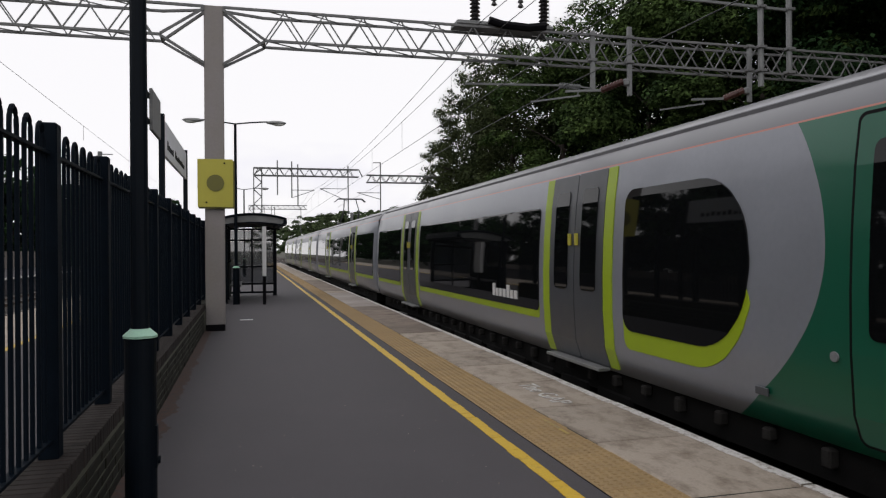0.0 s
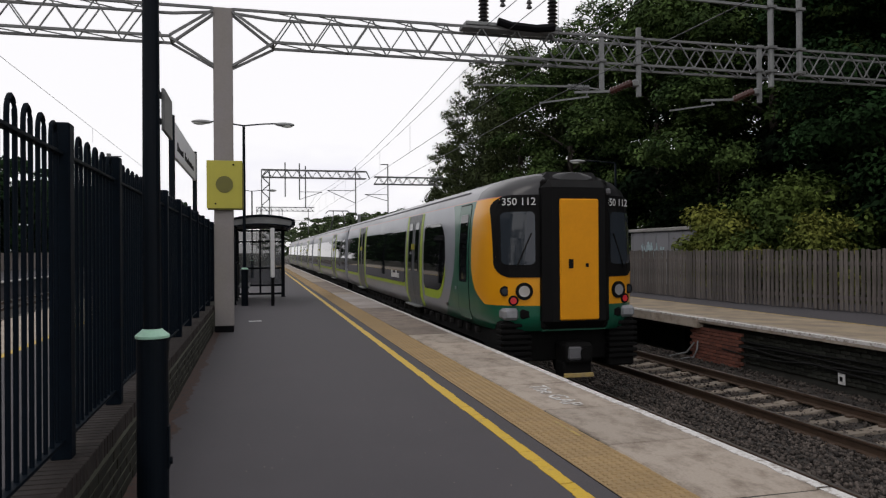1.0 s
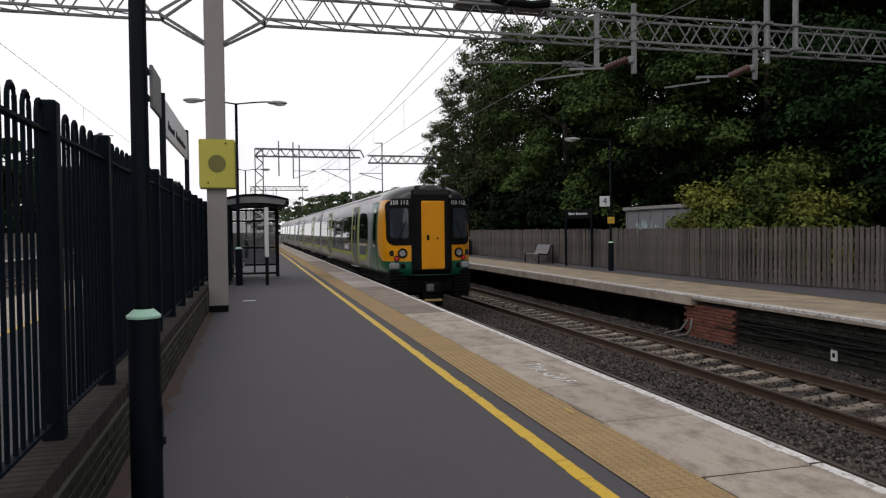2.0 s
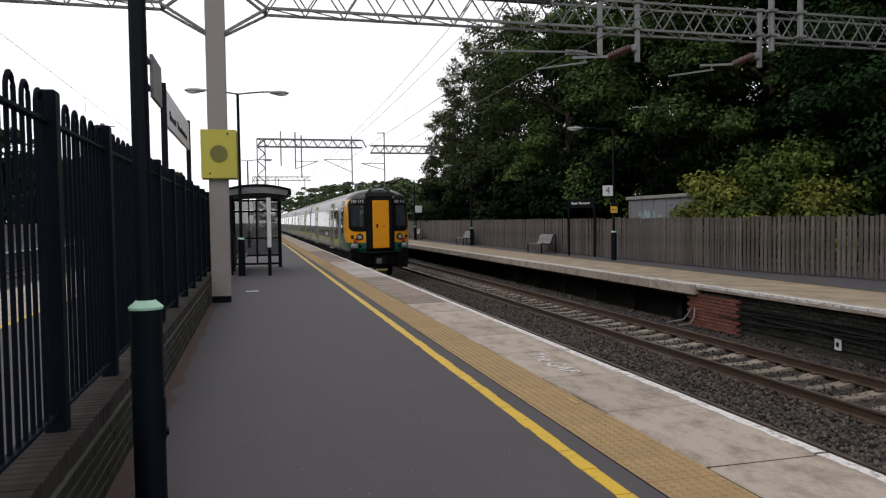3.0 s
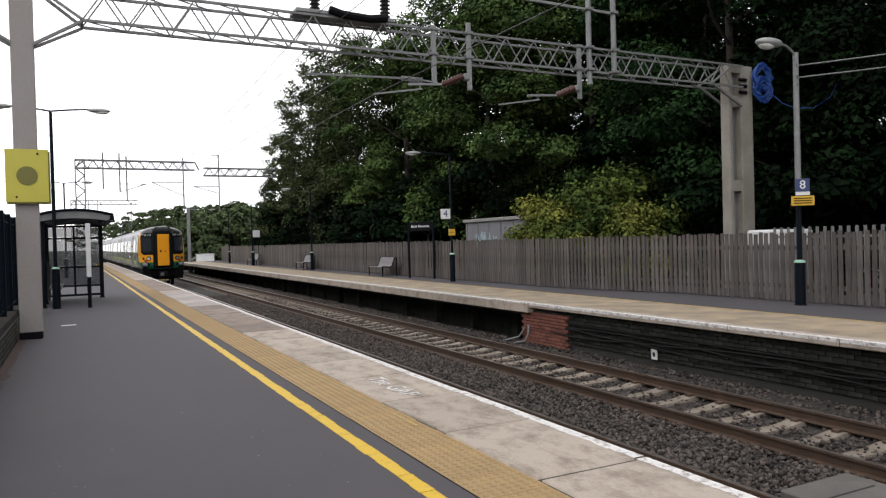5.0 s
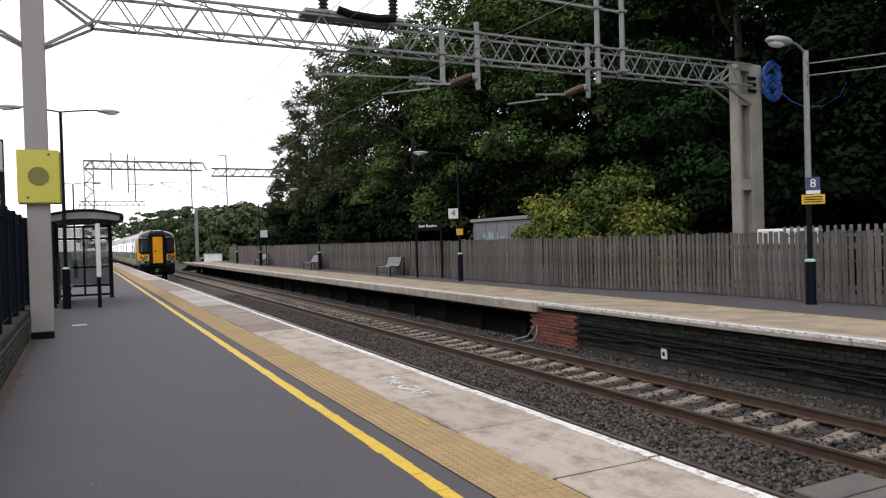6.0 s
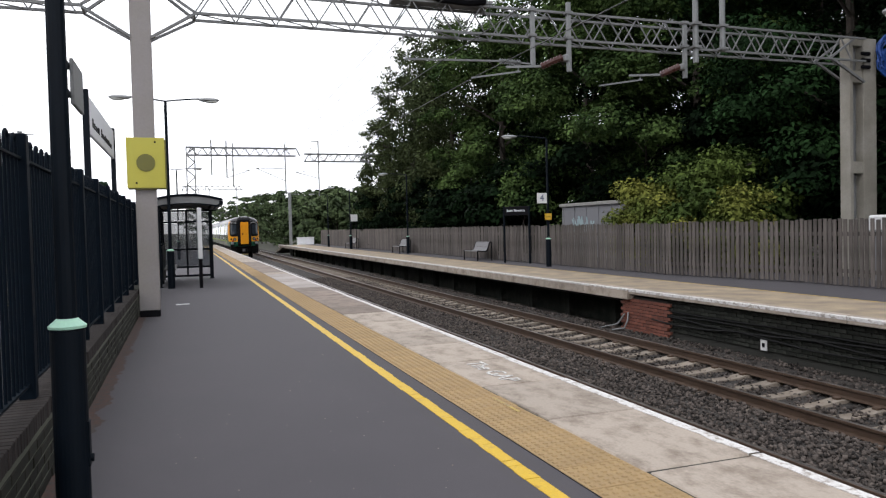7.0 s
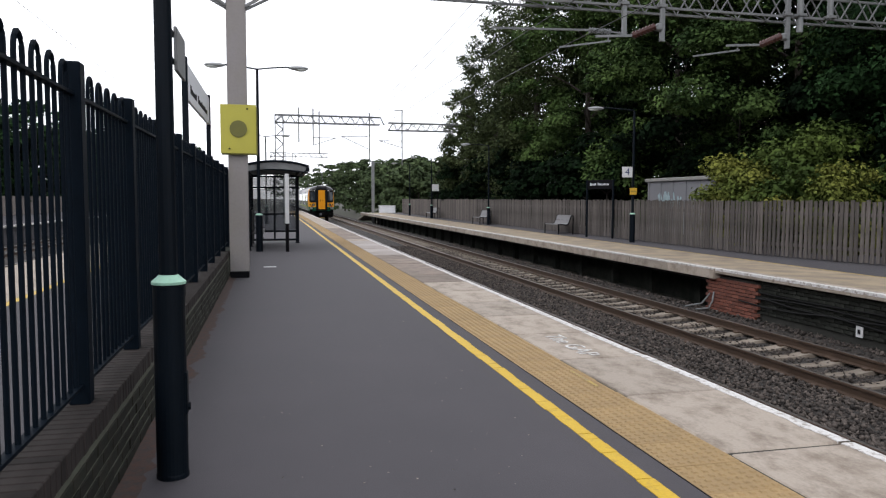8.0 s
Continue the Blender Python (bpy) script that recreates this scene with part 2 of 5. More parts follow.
def tube(points, r, n=6, bm=None):
    """A bent round bar through points."""
    bm = bm or bmesh.new()
    pts = [Vector(p) for p in points]
    rings = []
    up = Vector((0, 0, 1))
    for i, p in enumerate(pts):
        d = (pts[min(i + 1, len(pts) - 1)] - pts[max(i - 1, 0)]).normalized()
        s = d.cross(up if abs(d.dot(up)) < 0.95 else Vector((1, 0, 0))).normalized()
        u = s.cross(d)
        if rings and (s.dot(prev) < 0):
            s, u = -s, -u
        prev = s
        rings.append([bm.verts.new(p + s * math.cos(2 * math.pi * k / n) * r + u * math.sin(2 * math.pi * k / n) * r) for k in range(n)])
    for a, b in zip(rings, rings[1:]):
        for k in range(n):
            bm.faces.new((a[k], a[(k + 1) % n], b[(k + 1) % n], b[k]))
    bm.faces.new(rings[0][::-1])
    bm.faces.new(rings[-1])
    return bm


def lathe(profile, n=16, bm=None, at=(0, 0, 0)):
    """Turned form from (radius, z) pairs."""
    bm = bm or bmesh.new()
    rings = [[bm.verts.new((at[0] + r * math.cos(2 * math.pi * k / n), at[1] + r * math.sin(2 * math.pi * k / n), at[2] + z)) for k in range(n)] for r, z in profile]
    for a, b in zip(rings, rings[1:]):
        for k in range(n):
            bm.faces.new((a[k], a[(k + 1) % n], b[(k + 1) % n], b[k]))
    bm.faces.new(rings[0][::-1])
    bm.faces.new(rings[-1])
    return bm


def egg(c, r, n=14, m=8):
    """A rounded shell with half axes r about c."""
    return_bm = lathe([(max(0.02, math.sin(math.pi * (0.02 + 0.96 * k / m))), -math.cos(math.pi * (0.02 + 0.96 * k / m))) for k in range(m + 1)], n)
    for v in return_bm.verts:
        v.co = Vector((c[0] + v.co.x * r[0], c[1] + v.co.y * r[1], c[2] + v.co.z * r[2]))
    return return_bm


def arrays_object(name, verts, faces, mat, parent=None):
    """One mesh from numpy arrays of vertices and equal-sided faces."""
    me = bpy.data.meshes.new(name)
    verts, faces = np.asarray(verts, np.float32), np.asarray(faces, np.int32)
    k = faces.shape[1]
    me.vertices.add(len(verts))
    me.vertices.foreach_set("co", verts.ravel())
    me.loops.add(faces.size)
    me.loops.foreach_set("vertex_index", faces.ravel())
    me.polygons.add(len(faces))
    me.polygons.foreach_set("loop_start", np.arange(len(faces), dtype=np.int32) * k)
    me.update(calc_edges=True)
    me.materials.append(mat)
    ob = new(name, me)
    if parent:
        ob.parent = parent
    return ob


def writing(name, text, size, mat, parent, m, label=""):
    """Raised lettering in the built-in font, as a mesh part."""
    cu = bpy.data.curves.new(name, "FONT")
    cu.body, cu.size, cu.align_x, cu.align_y, cu.extrude, cu.resolution_u = text, size, "CENTER", "CENTER", 0.002, 3
    tmp = bpy.data.objects.new(name, cu)
    me = bpy.data.meshes.new_from_object(tmp)
    bpy.data.objects.remove(tmp)
    me.materials.clear()
    me.materials.append(mat)
    ob = new(name, me)
    ob.parent = parent
    ob.matrix_basis = m
    if label:
        ob["label"] = label
    return ob


# ---- plan (metres; y runs along the track, platform top is z = 0) ----
EDGE, YEL, TAC0, TAC1 = 3.63, 1.998, 2.215, 2.705
RAIL_Z = -0.915
NEAR_TRACK, FAR_TRACK = 5.10, 8.33
OPP_EDGE = 9.77
WALL_FACE, FENCE_X = -0.87, -0.995
FAR_END = 80.0


def slab_structure(name, x0, x1, y0, y1, z0, z1, mat, kind="structure"):
    return tagged(mesh_object(name, box(x0, x1, y0, y1, z0, z1), mat), kind=kind)


# ---- ground, platforms and track beds ----
slab_structure("ground", -1500, 1500, -300, 2500, -1.9, -1.25, GROUND)
slab_structure("track_bed", EDGE - 0.3, OPP_EDGE + 1.2, -30, 400, -1.24, -1.19, BALLAST)
slab_structure("track_bed_west", -14.5, -5.9, -30, 400, -1.24, -1.06, BALLAST)

PLATFORM_END = 92.0
platform = tagged(mesh_object("platform", box(-3.95, TAC0, -14, PLATFORM_END, -1.0, 0.0), ASPHALT), "smooth dark grey asphalt platform surface", "platform", kind="structure")
mesh_object("bedding", box(TAC0 + 0.002, EDGE - 0.12, -14, PLATFORM_END, -1.2, -0.012), MORTAR, platform)
bm = bmesh.new()
y = -14.0
while y < PLATFORM_END:
    step = random.uniform(0.10, 0.24) if y < 22 else 3.0
    ja, jb = random.uniform(-0.006, 0.006), random.uniform(-0.006, 0.006)
    gap = random.choice((0.0, 0.0, 0.004, 0.010)) if y < 22 else 0.0
    vs = [bm.verts.new((YEL + dx, yy, 0.004)) for dx, yy in ((-0.053 + ja, y), (0.053 + jb, y), (0.053 + jb, y + step - gap), (-0.053 + ja, y + step - gap))]
    lo = [bm.verts.new((v.co.x, v.co.y, -0.004)) for v in vs]
    bm.faces.new(vs)
    for k in range(4):
        bm.faces.new((lo[k], lo[(k + 1) % 4], vs[(k + 1) % 4], vs[k]))
    y += step
mesh_object("yellow_line", bm, YELLOW_LINE, platform, "worn yellow painted safety line")
mesh_object("joint_line", box(TAC0 - 0.006, TAC0 + 0.002, -14, PLATFORM_END, -0.02, 0.003), BLACK, platform, "dark open joint beside the paving")
mesh_object("edge_wall", box(EDGE - 0.119, EDGE - 0.06, -14, PLATFORM_END, -1.2, -0.06), BRICK_DARK, platform)

# dirt strip along the foot of the wall
bm = bmesh.new()
rows = []
for i in range(450):
    y = 2.0 + i * 0.03
    w = 0.13 + 0.05 * noise.noise(Vector((3, y * 9.0, 0))) + 0.09 * noise.noise(Vector((0, y * 2.3, 0)))
    rows.append((bm.verts.new((WALL_FACE - 0.02, y, 0.006)), bm.verts.new((WALL_FACE + max(0.03, w), y, 0.003))))
for a, b in zip(rows, rows[1:]):
    bm.faces.new((a[0], a[1], b[1], b[0]))
mesh_object("dirt_strip", bm, SOIL, platform, "reddish dirt and leaf litter")


# ---- opposite platform ----
opp = tagged(mesh_object("platform_opposite", box(OPP_EDGE + 2.18, 16.5, -14, FAR_END, -0.3, 0.0), ASPHALT), "grey asphalt platform with buff edge paving", "platform", kind="structure")
STEP_Y = 14.75
mesh_object("buff_paving", box(OPP_EDGE + 0.36, OPP_EDGE + 2.18, -14, FAR_END, -0.3, 0.006), PALE_BUFF, opp, "buff edge paving")
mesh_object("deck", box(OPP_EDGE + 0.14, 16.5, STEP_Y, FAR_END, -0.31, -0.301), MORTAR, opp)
mesh_object("yellow_line", box(OPP_EDGE + 2.22, OPP_EDGE + 2.30, -14, FAR_END, -0.01, 0.0075), FADED_YELLOW, opp, "faded yellow line")
for j in range(-6, 34):
    ya = STEP_Y + 2.0 * j
    near = ya < STEP_Y - 0.01
    x0 = OPP_EDGE + (0.04 if near else 0.0)
    bm = box(x0, OPP_EDGE + 0.36, ya, ya + 1.99, -0.11 if near else -0.24, 0.008, 0.012)
    mesh_object("coping_slab", bm, COPING, opp)
    mesh_object("white_nosing", box(x0 - 0.004, x0 + 0.10, ya + 0.003, ya + 1.985, -0.05 if near else -0.03, 0.013, 0.006), WHITE_EDGE, opp)
# end ramp
bm = bmesh.new()
prof = [(FAR_END, 0), (FAR_END, -0.3), (FAR_END + 7, -1.1), (FAR_END + 7, -1.0)]
va = [bm.verts.new((OPP_EDGE + 0.1, y, z)) for y, z in prof]
vb = [bm.verts.new((14.0, y, z)) for y, z in prof]
bm.faces.new(va[::-1])
bm.faces.new(vb)
for i in range(4):
    bm.faces.new((va[i], va[(i + 1) % 4], vb[(i + 1) % 4], vb[i]))
mesh_object("end_ramp", bm, COPING, opp)

# wall below the near half, brick end pier, far half's void shade put into near-black bricks
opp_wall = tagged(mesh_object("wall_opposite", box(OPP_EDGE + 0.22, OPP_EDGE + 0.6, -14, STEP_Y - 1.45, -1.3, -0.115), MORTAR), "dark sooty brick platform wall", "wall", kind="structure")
mesh_object("back_wall", box(OPP_EDGE + 1.6, OPP_EDGE + 1.9, STEP_Y - 1.4, FAR_END, -1.3, -0.305), BRICK_DARK, opp_wall)
for j in range(26):
    ya = STEP_Y + 2.2 + 2.5 * j
    mesh_object("trestle_pier", box(OPP_EDGE + 1.1, OPP_EDGE + 1.3, ya, ya + 0.25, -1.3, -0.305), BRICK_DARK, opp_wall)


def brick_mesh(name, dims, mat):
    bm = box(-dims[0] / 2, dims[0] / 2, -dims[1] / 2, dims[1] / 2, -dims[2] / 2, dims[2] / 2, 0.005)
    me = bpy.data.meshes.new(name)
    bm.to_mesh(me)
    bm.free()
    me.materials.append(mat)
    return me


def brick(me, parent, x, y, z, tilt=0.0):
    ob = new("brick", me)
    ob.parent = parent
    ob.matrix_basis = pose(x + random.uniform(-0.003, 0.003), y, z, 0, 0, tilt)
    return ob


def rail_mesh(x0, y0, y1, parent):
    """Flat-bottom rail with foot, web and head."""
    prof = [(-0.07, -0.16), (0.07, -0.16), (0.07, -0.148), (0.012, -0.13), (0.012, -0.045), (0.036, -0.035), (0.036, -0.004), (0.028, 0), (-0.028, 0), (-0.036, -0.004), (-0.036, -0.035), (-0.012, -0.045), (-0.012, -0.13), (-0.07, -0.148)]
    bm = bmesh.new()
    a = [bm.verts.new((x0 + x, y0, RAIL_Z + z)) for x, z in prof]
    b = [bm.verts.new((x0 + x, y1, RAIL_Z + z)) for x, z in prof]
    n = len(prof)
    for i in range(n):
        f = bm.faces.new((a[i], a[(i + 1) % n], b[(i + 1) % n], b[i]))
        f.material_index = 1 if i in (7,) else 0
    bm.faces.new(a[::-1])
    bm.faces.new(b)
    bmesh.ops.recalc_face_normals(bm, faces=bm.faces[:])
    return mesh_object("rail", bm, [RAIL, RAIL_TOP], parent)


def sleeper_data():
    bm = bmesh.new()
    prof = [(-1.25, -0.02), (-0.9, 0.0), (-0.6, 0.0), (-0.3, -0.035), (0.3, -0.035), (0.6, 0.0), (0.9, 0.0), (1.25, -0.02)]
    rings = []
    for x, z in prof:
        rings.append([bm.verts.new((x, y, zz)) for y, zz in ((-0.14, -0.2), (-0.11, z), (0.11, z), (0.14, -0.2))])
    for a, b in zip(rings, rings[1:]):
        for k in range(3):
            bm.faces.new((a[k], b[k], b[k + 1], a[k + 1]))
    bm.faces.new(rings[0])
    bm.faces.new(rings[-1][::-1])
    for s in (-1, 1):
        for o in (-0.13, 0.13):
            box(s * 0.7525 + o - 0.045, s * 0.7525 + o + 0.045, -0.05, 0.05, -0.01, 0.035, 0.008, bm=bm)
    me = bpy.data.meshes.new("sleeper")
    bm.to_mesh(me)
    bm.free()
    me.materials.append(SLEEPER)
    me.materials.append(RAIL)
    for poly in me.polygons:
        if poly.index >= 23:
            poly.material_index = 1
    return me


SLEEPER_ME = sleeper_data()


def track(xc, y0, y1, name):
    t = tagged(new(name), "concrete-sleepered railway track with rusty rails in ballast", "railway track", kind="structure")
    for s in (-1, 1):
        rail_mesh(xc + s * 0.7525, y0, y1, t)
    n = int(150 / 0.65)
    for i in range(n):
        ob = new("sleeper", SLEEPER_ME)
        ob.parent = t
        ob.matrix_basis = pose(xc + random.uniform(-0.02, 0.02), -12 + 0.65 * i, RAIL_Z - 0.165 + random.uniform(-0.008, 0.004), 0, 0, random.uniform(-0.6, 0.6))
    return t


track(NEAR_TRACK, -30, 400, "track_1")
track(FAR_TRACK, -30, 400, "track_2")
west_track = tagged(new("track_3"), "railway track beyond the other platform edge", "railway track", kind="structure")
for xx in (-8.0, -9.5, -11.5, -13.0):
    rail_mesh(xx, -30, 300, west_track)

# loose ballast stones
rng = np.random.default_rng(7)


def stones(n, x0, x1, y0, y1, ztop, size):
    """Angular chips, crowded towards the near end."""
    bv = np.array([(1, 0, 0), (-1, 0, 0), (0, 1, 0), (0, -1, 0), (0, 0, 1), (0, 0, -1)], float)
    bf = np.array([(0, 2, 4), (2, 1, 4), (1, 3, 4), (3, 0, 4), (2, 0, 5), (1, 2, 5), (3, 1, 5), (0, 3, 5)])
    p = np.stack([rng.uniform(x0, x1, n), y0 + (y1 - y0) * rng.random(n) ** 1.5, np.full(n, ztop)], 1)
    p[:, 2] += rng.uniform(-0.045, 0.02, n)
    turn = np.linalg.qr(rng.normal(size=(n, 3, 3)))[0]
    s = size * rng.uniform(0.6, 1.5, (n, 1, 1)) * rng.uniform(0.65, 1.3, (n, 1, 3))
    v = (bv[None] * s * rng.uniform(0.75, 1.25, (n, len(bv), 1))) @ turn + p[:, None]
    f = bf[None] + (np.arange(n) * len(bv))[:, None, None]
    return v.reshape(-1, 3), f.reshape(-1, 3)


sv, sf = [], []
base = 0
for args in ((30000, 5.9, 7.45, 1.5, 40, -1.065, 0.027), (17000, 7.05, 9.6, 2.0, 40, -1.122, 0.025), (7000, 9.3, 10.0, 5, 40, -1.035, 0.030), (3500, 9.75, 10.0, 5, 40, -0.985, 0.030), (5000, 4.4, 5.9, 6, 40, -1.10, 0.028)):
    v, f = stones(*args)
    sv.append(v)
    sf.append(f + base)
    base += len(v)
tagged(arrays_object("ballast_stones", np.concatenate(sv), np.concatenate(sf), STONE), "dark grey crushed stone ballast between the rails", "ballast", kind="stuff")
# ballast shoulder against the opposite wall and between the tracks
bm = bmesh.new()
prev = None
for i in range(220):
    y = -12 + i * 0.6
    row = [bm.verts.new((x, y + random.uniform(-0.1, 0.1), z + 0.03 * noise.noise(Vector((x * 3, y * 3, 0))))) for x, z in ((6.0, -1.10), (6.3, -1.09), (6.7, -1.075), (7.25, -1.08), (7.6, -1.15), (8.3, -1.16), (9.05, -1.14), (9.5, -1.05), (9.8, -1.0), (10.05, -0.98))]
    if prev:
        for k in range(9):
            bm.faces.new((prev[k], prev[k + 1], row[k + 1], row[k]))
    prev = row
tagged(mesh_object("ballast_bed", bm, BALLAST), "dark grey stone ballast bed", "ballast", kind="structure")

gv, gf = stones(130, -0.3, 1.7, 2.6, 9.5, 0.0, 0.006)
gv[:, 2] = np.maximum(gv[:, 2], 0.001) * 0.25
tagged(arrays_object("grit", gv, gf, COPING), "pale specks of grit on the asphalt", "grit", kind="stuff")

# concrete cover slab beside the near rail
cover = thing("cable_cover", "flat grey concrete cable trough cover in the ballast", "trough cover", (6.5, 4.55, RAIL_Z - 0.13))
part("cover_slab", box(-0.28, 0.75, -0.42, 0.38, -0.06, 0.06, 0.015), COVER_CONCRETE, cover)
part("cover_joint", box(-0.2, 0.6, -0.03, -0.01, 0.055, 0.066), MORTAR, cover)
# small marker plate on the opposite wall
mk = thing("marker_plate", "small white marker plate on the sooty platform wall", "marker plate", (OPP_EDGE + 0.14, 10.6, -0.71))
part("plate", box(-0.012, 0.012, -0.075, 0.075, -0.11, 0.11, 0.004), WHITE, mk)
part("numeral_bar", box(-0.017, -0.011, -0.03, 0.03, -0.05, 0.03), BLACK, mk)


# ---- things: station furniture ----
def lamp_column(at, height, heads, collar=1.12, label="", thick=0.1):
    t = thing("lamp_post", label, "lamp post", at, group="platform lamps")
    part("base", lathe([(thick * 1.03, 0), (thick * 1.03, 0.02), (thick, 0.03), (thick, collar - 0.03)], 28), NAVY, t)
    part("collar", lathe([(thick + 0.006, collar - 0.022), (thick + 0.008, collar - 0.008), (thick * 0.72, collar + 0.02), (0.052, collar + 0.03)], 20), MINT, t, "pale mint green collar")
    part("column", lathe([(0.05, collar + 0.03), (0.047, 2.4), (0.04, height)], 14), NAVY, t)
    part("access_door", box(thick * 0.55, thick + 0.004, -0.035, 0.035, 0.36, 0.60, 0.003), NAVY, t)
    part("door_lock", rod((thick, 0, 0.40), (thick + 0.018, 0, 0.40), 0.022, 10), NAVY, t)
    for dx, dy in heads:
        L = math.hypot(dx, dy)
        u = Vector((dx / L, dy / L, 0))
        c = Vector((0, 0, height))
        pts = [c + u * (L * k) + Vector((0, 0, 0.02 + 0.10 * math.sin(k * 1.7))) for k in (0, 0.15, 0.35, 0.6, 0.8)]
        part("arm", tube(pts, 0.022, 8), NAVY, t)
        body = part("lantern", egg((-0.03, 0, 0.035), (0.30, 0.105, 0.065)), LAMP_GREY, t, "grey lantern housing", True)
        body.matrix_basis = Matrix.Translation(c + u * (L * 0.92) + Vector((0, 0, 0.06))) @ Matrix.Rotation(math.atan2(dy, dx) + math.pi, 4, "Z")
        part("bowl", egg((-0.09, 0, 0.0), (0.19, 0.085, 0.06)), LENS, body, "milky lamp bowl", True)
    return t


# lamp beside the camera, with a small sign plate
near_lamp = lamp_column((-0.597, 4.33, 0), 5.5, [(1.2, 0), (-1.2, 0)], 1.12, "dark navy lamp post with a thick base and mint collar", 0.086)
plate = thing("platform_sign", "small grey sign plate clamped to the dark lamp post", "sign", (-0.585, 4.66, 2.33))
part("plate", box(0, 0.02, 0.02, 0.44, 0, 0.26, 0.004), TRUSS_GREY, plate)
part("bracket", box(-0.02, 0.0, -0.30, 0.06, 0.20, 0.23), NAVY, plate)
part("bracket", box(-0.02, 0.0, -0.30, 0.06, 0.04, 0.07), NAVY, plate)

lamp_column((-0.40, 22.2, 0), 5.30, [(1.25, 0), (-1.25, 0)], 1.1, "dark double-headed lamp post on the grey platform")
lamp_column((-0.35, 46, 0), 5.3, [(1.25, 0), (-1.25, 0)], 1.1, "dark double-headed lamp post beside the shelter")
lamp4 = lamp_column((12.76, 24.3, 0), 4.75, [(-1.45, 0.35)], 1.05, "slim black lamp post with one arm by the timber fence")
lamp_column((12.75, 42.4, 0), 4.75, [(-1.45, 0.35)], 1.05, "slim black lamp post with one arm by the timber fence")
lamp_column((12.4, 57.0, 0), 4.75, [(-1.45, 0.35)], 1.05, "slim black lamp post with one arm by the timber fence")
lamp_column((12.5, 67.0, 0), 4.75, [(-1.45, 0.35)], 1.05, "slim black lamp post with one arm by the timber fence")


def lamp_eight():
    t = thing("lamp_post", "lamp post with silver upper column and navy base", "lamp post", (13.72, 10.3, 0), group="platform lamps")
    part("base", lathe([(0.12, 0), (0.12, 0.02), (0.105, 0.03), (0.105, 0.9)], 20), NAVY, t)
    part("collar", lathe([(0.11, 0.9), (0.112, 0.935), (0.06, 0.96)], 20), MINT, t, "pale collar")
    part("lower_column", lathe([(0.055, 0.96), (0.052, 2.42)], 14), NAVY, t)
    part("upper_column", lathe([(0.062, 2.42), (0.056, 5.32)], 14), GALV, t, "silver painted column")
    part("arm", tube([(0, 0, 5.25), (-0.12, 0, 5.35), (-0.3, 0, 5.44), (-0.5, 0, 5.46)], 0.025, 8), GALV, t)
    lantern = part("lantern", egg((-0.80, 0, 5.45), (0.37, 0.16, 0.10)), LAMP_GREY, t, "grey lantern housing", True)
    part("bowl", egg((-0.88, 0, 5.40), (0.22, 0.12, 0.095)), LENS, lantern, "milky lamp bowl", True)
    for z in (5.02, 4.78, 4.62):
        part("clip", bar((-0.02, -0.05, z), (-0.14, -0.12, z + 0.05), 0.02, 0.02), GALV, t)
    return t


lamp_eight()


def face_sign(name, label, x, y, z, w, h, mat, rz, text="", tmat=None, size=0.2, bars=0):
    """A flat sign whose face looks along -y before its turn rz."""
    t = thing(name, label, "sign", (x, y, z), rz=rz)
    part("panel", box(-w / 2, w / 2, -0.012, 0.012, -h / 2, h / 2, 0.004), mat, t)
    if text:
        writing("numeral", text, size, tmat, t, pose(0, -0.016, 0, 90, 0, 0))
    for i in range(bars):
        zz = h / 2 - h * (i + 1) / (bars + 1)
        part("text_bar", box(-w * 0.4, w * 0.4, -0.018, -0.011, zz - h * 0.05, zz + h * 0.05), tmat, t)
    return t


face_sign("platform_number_sign", "dark blue platform number sign on the lamp post", 13.71, 10.19, 2.53, 0.27, 0.27, BLUE_SIGN, -45, "8", WHITE, 0.25)
part("lower_strip", box(-0.135, 0.135, -0.016, 0.010, -0.215, -0.14, 0.003), WHITE, bpy.data.objects["platform_number_sign"], "white strip")
face_sign("warning_sign", "amber warning sign with dark lines on the lamp post", 13.67, 10.16, 2.20, 0.44, 0.20, AMBER_SIGN, -45, "", BLACK, bars=3)
face_sign("platform_number_sign", "white platform number sign on the black lamp post", 12.47, 24.2, 2.55, 0.38, 0.38, WHITE, -8, "4", BLUE_SIGN, 0.35)
face_sign("small_notice", "small yellow notice on the black lamp post", 12.72, 24.2, 1.86, 0.26, 0.24, AMBER_SIGN, -8, "", OLIVE, bars=1)
face_sign("far_notice", "small white notice board on a black post", 12.7, 56.9, 2.45, 0.55, 0.55, WHITE, 0, "", GREY_BOARD, bars=2)
np_ = thing("notice_posts", "two slim black posts under a notice board", "sign post", (12.7, 57.0, 0))
for dx in (-0.18, 0.18):
    part("post", rod((dx, 0, 0), (dx, 0, 2.3), 0.035, 8), BLACK, np_)


def name_board(at, w, posts_h, z0, z1, rz, mat, label, barmat):
    t = thing("station_nameboard", label, "station sign", at, rz=rz)
    for s in (-1, 1):
        part("post", box(s * w / 2 - 0.035, s * w / 2 + 0.035, -0.035, 0.035, 0, posts_h, 0.006), NAVY, t)
    b = part("board", box(-w / 2 + 0.037, w / 2 - 0.037, -0.02, 0.02, z0, z1, 0.005), mat, t)
    span = w * 0.74
    for k in range(15):
        if k == 5:
            continue
        xa = -span / 2 + span * k / 15
        hh = 0.055 if k in (0, 6) else random.uniform(0.028, 0.045)
        zc = z0 + (z1 - z0) * (0.52 if w < 2 else 0.34)
        part("lettering_bar", box(xa, xa + span / 15 * 0.62, -0.026, -0.019, zc - 0.04, zc - 0.04 + 2 * hh), barmat, b)
    return t


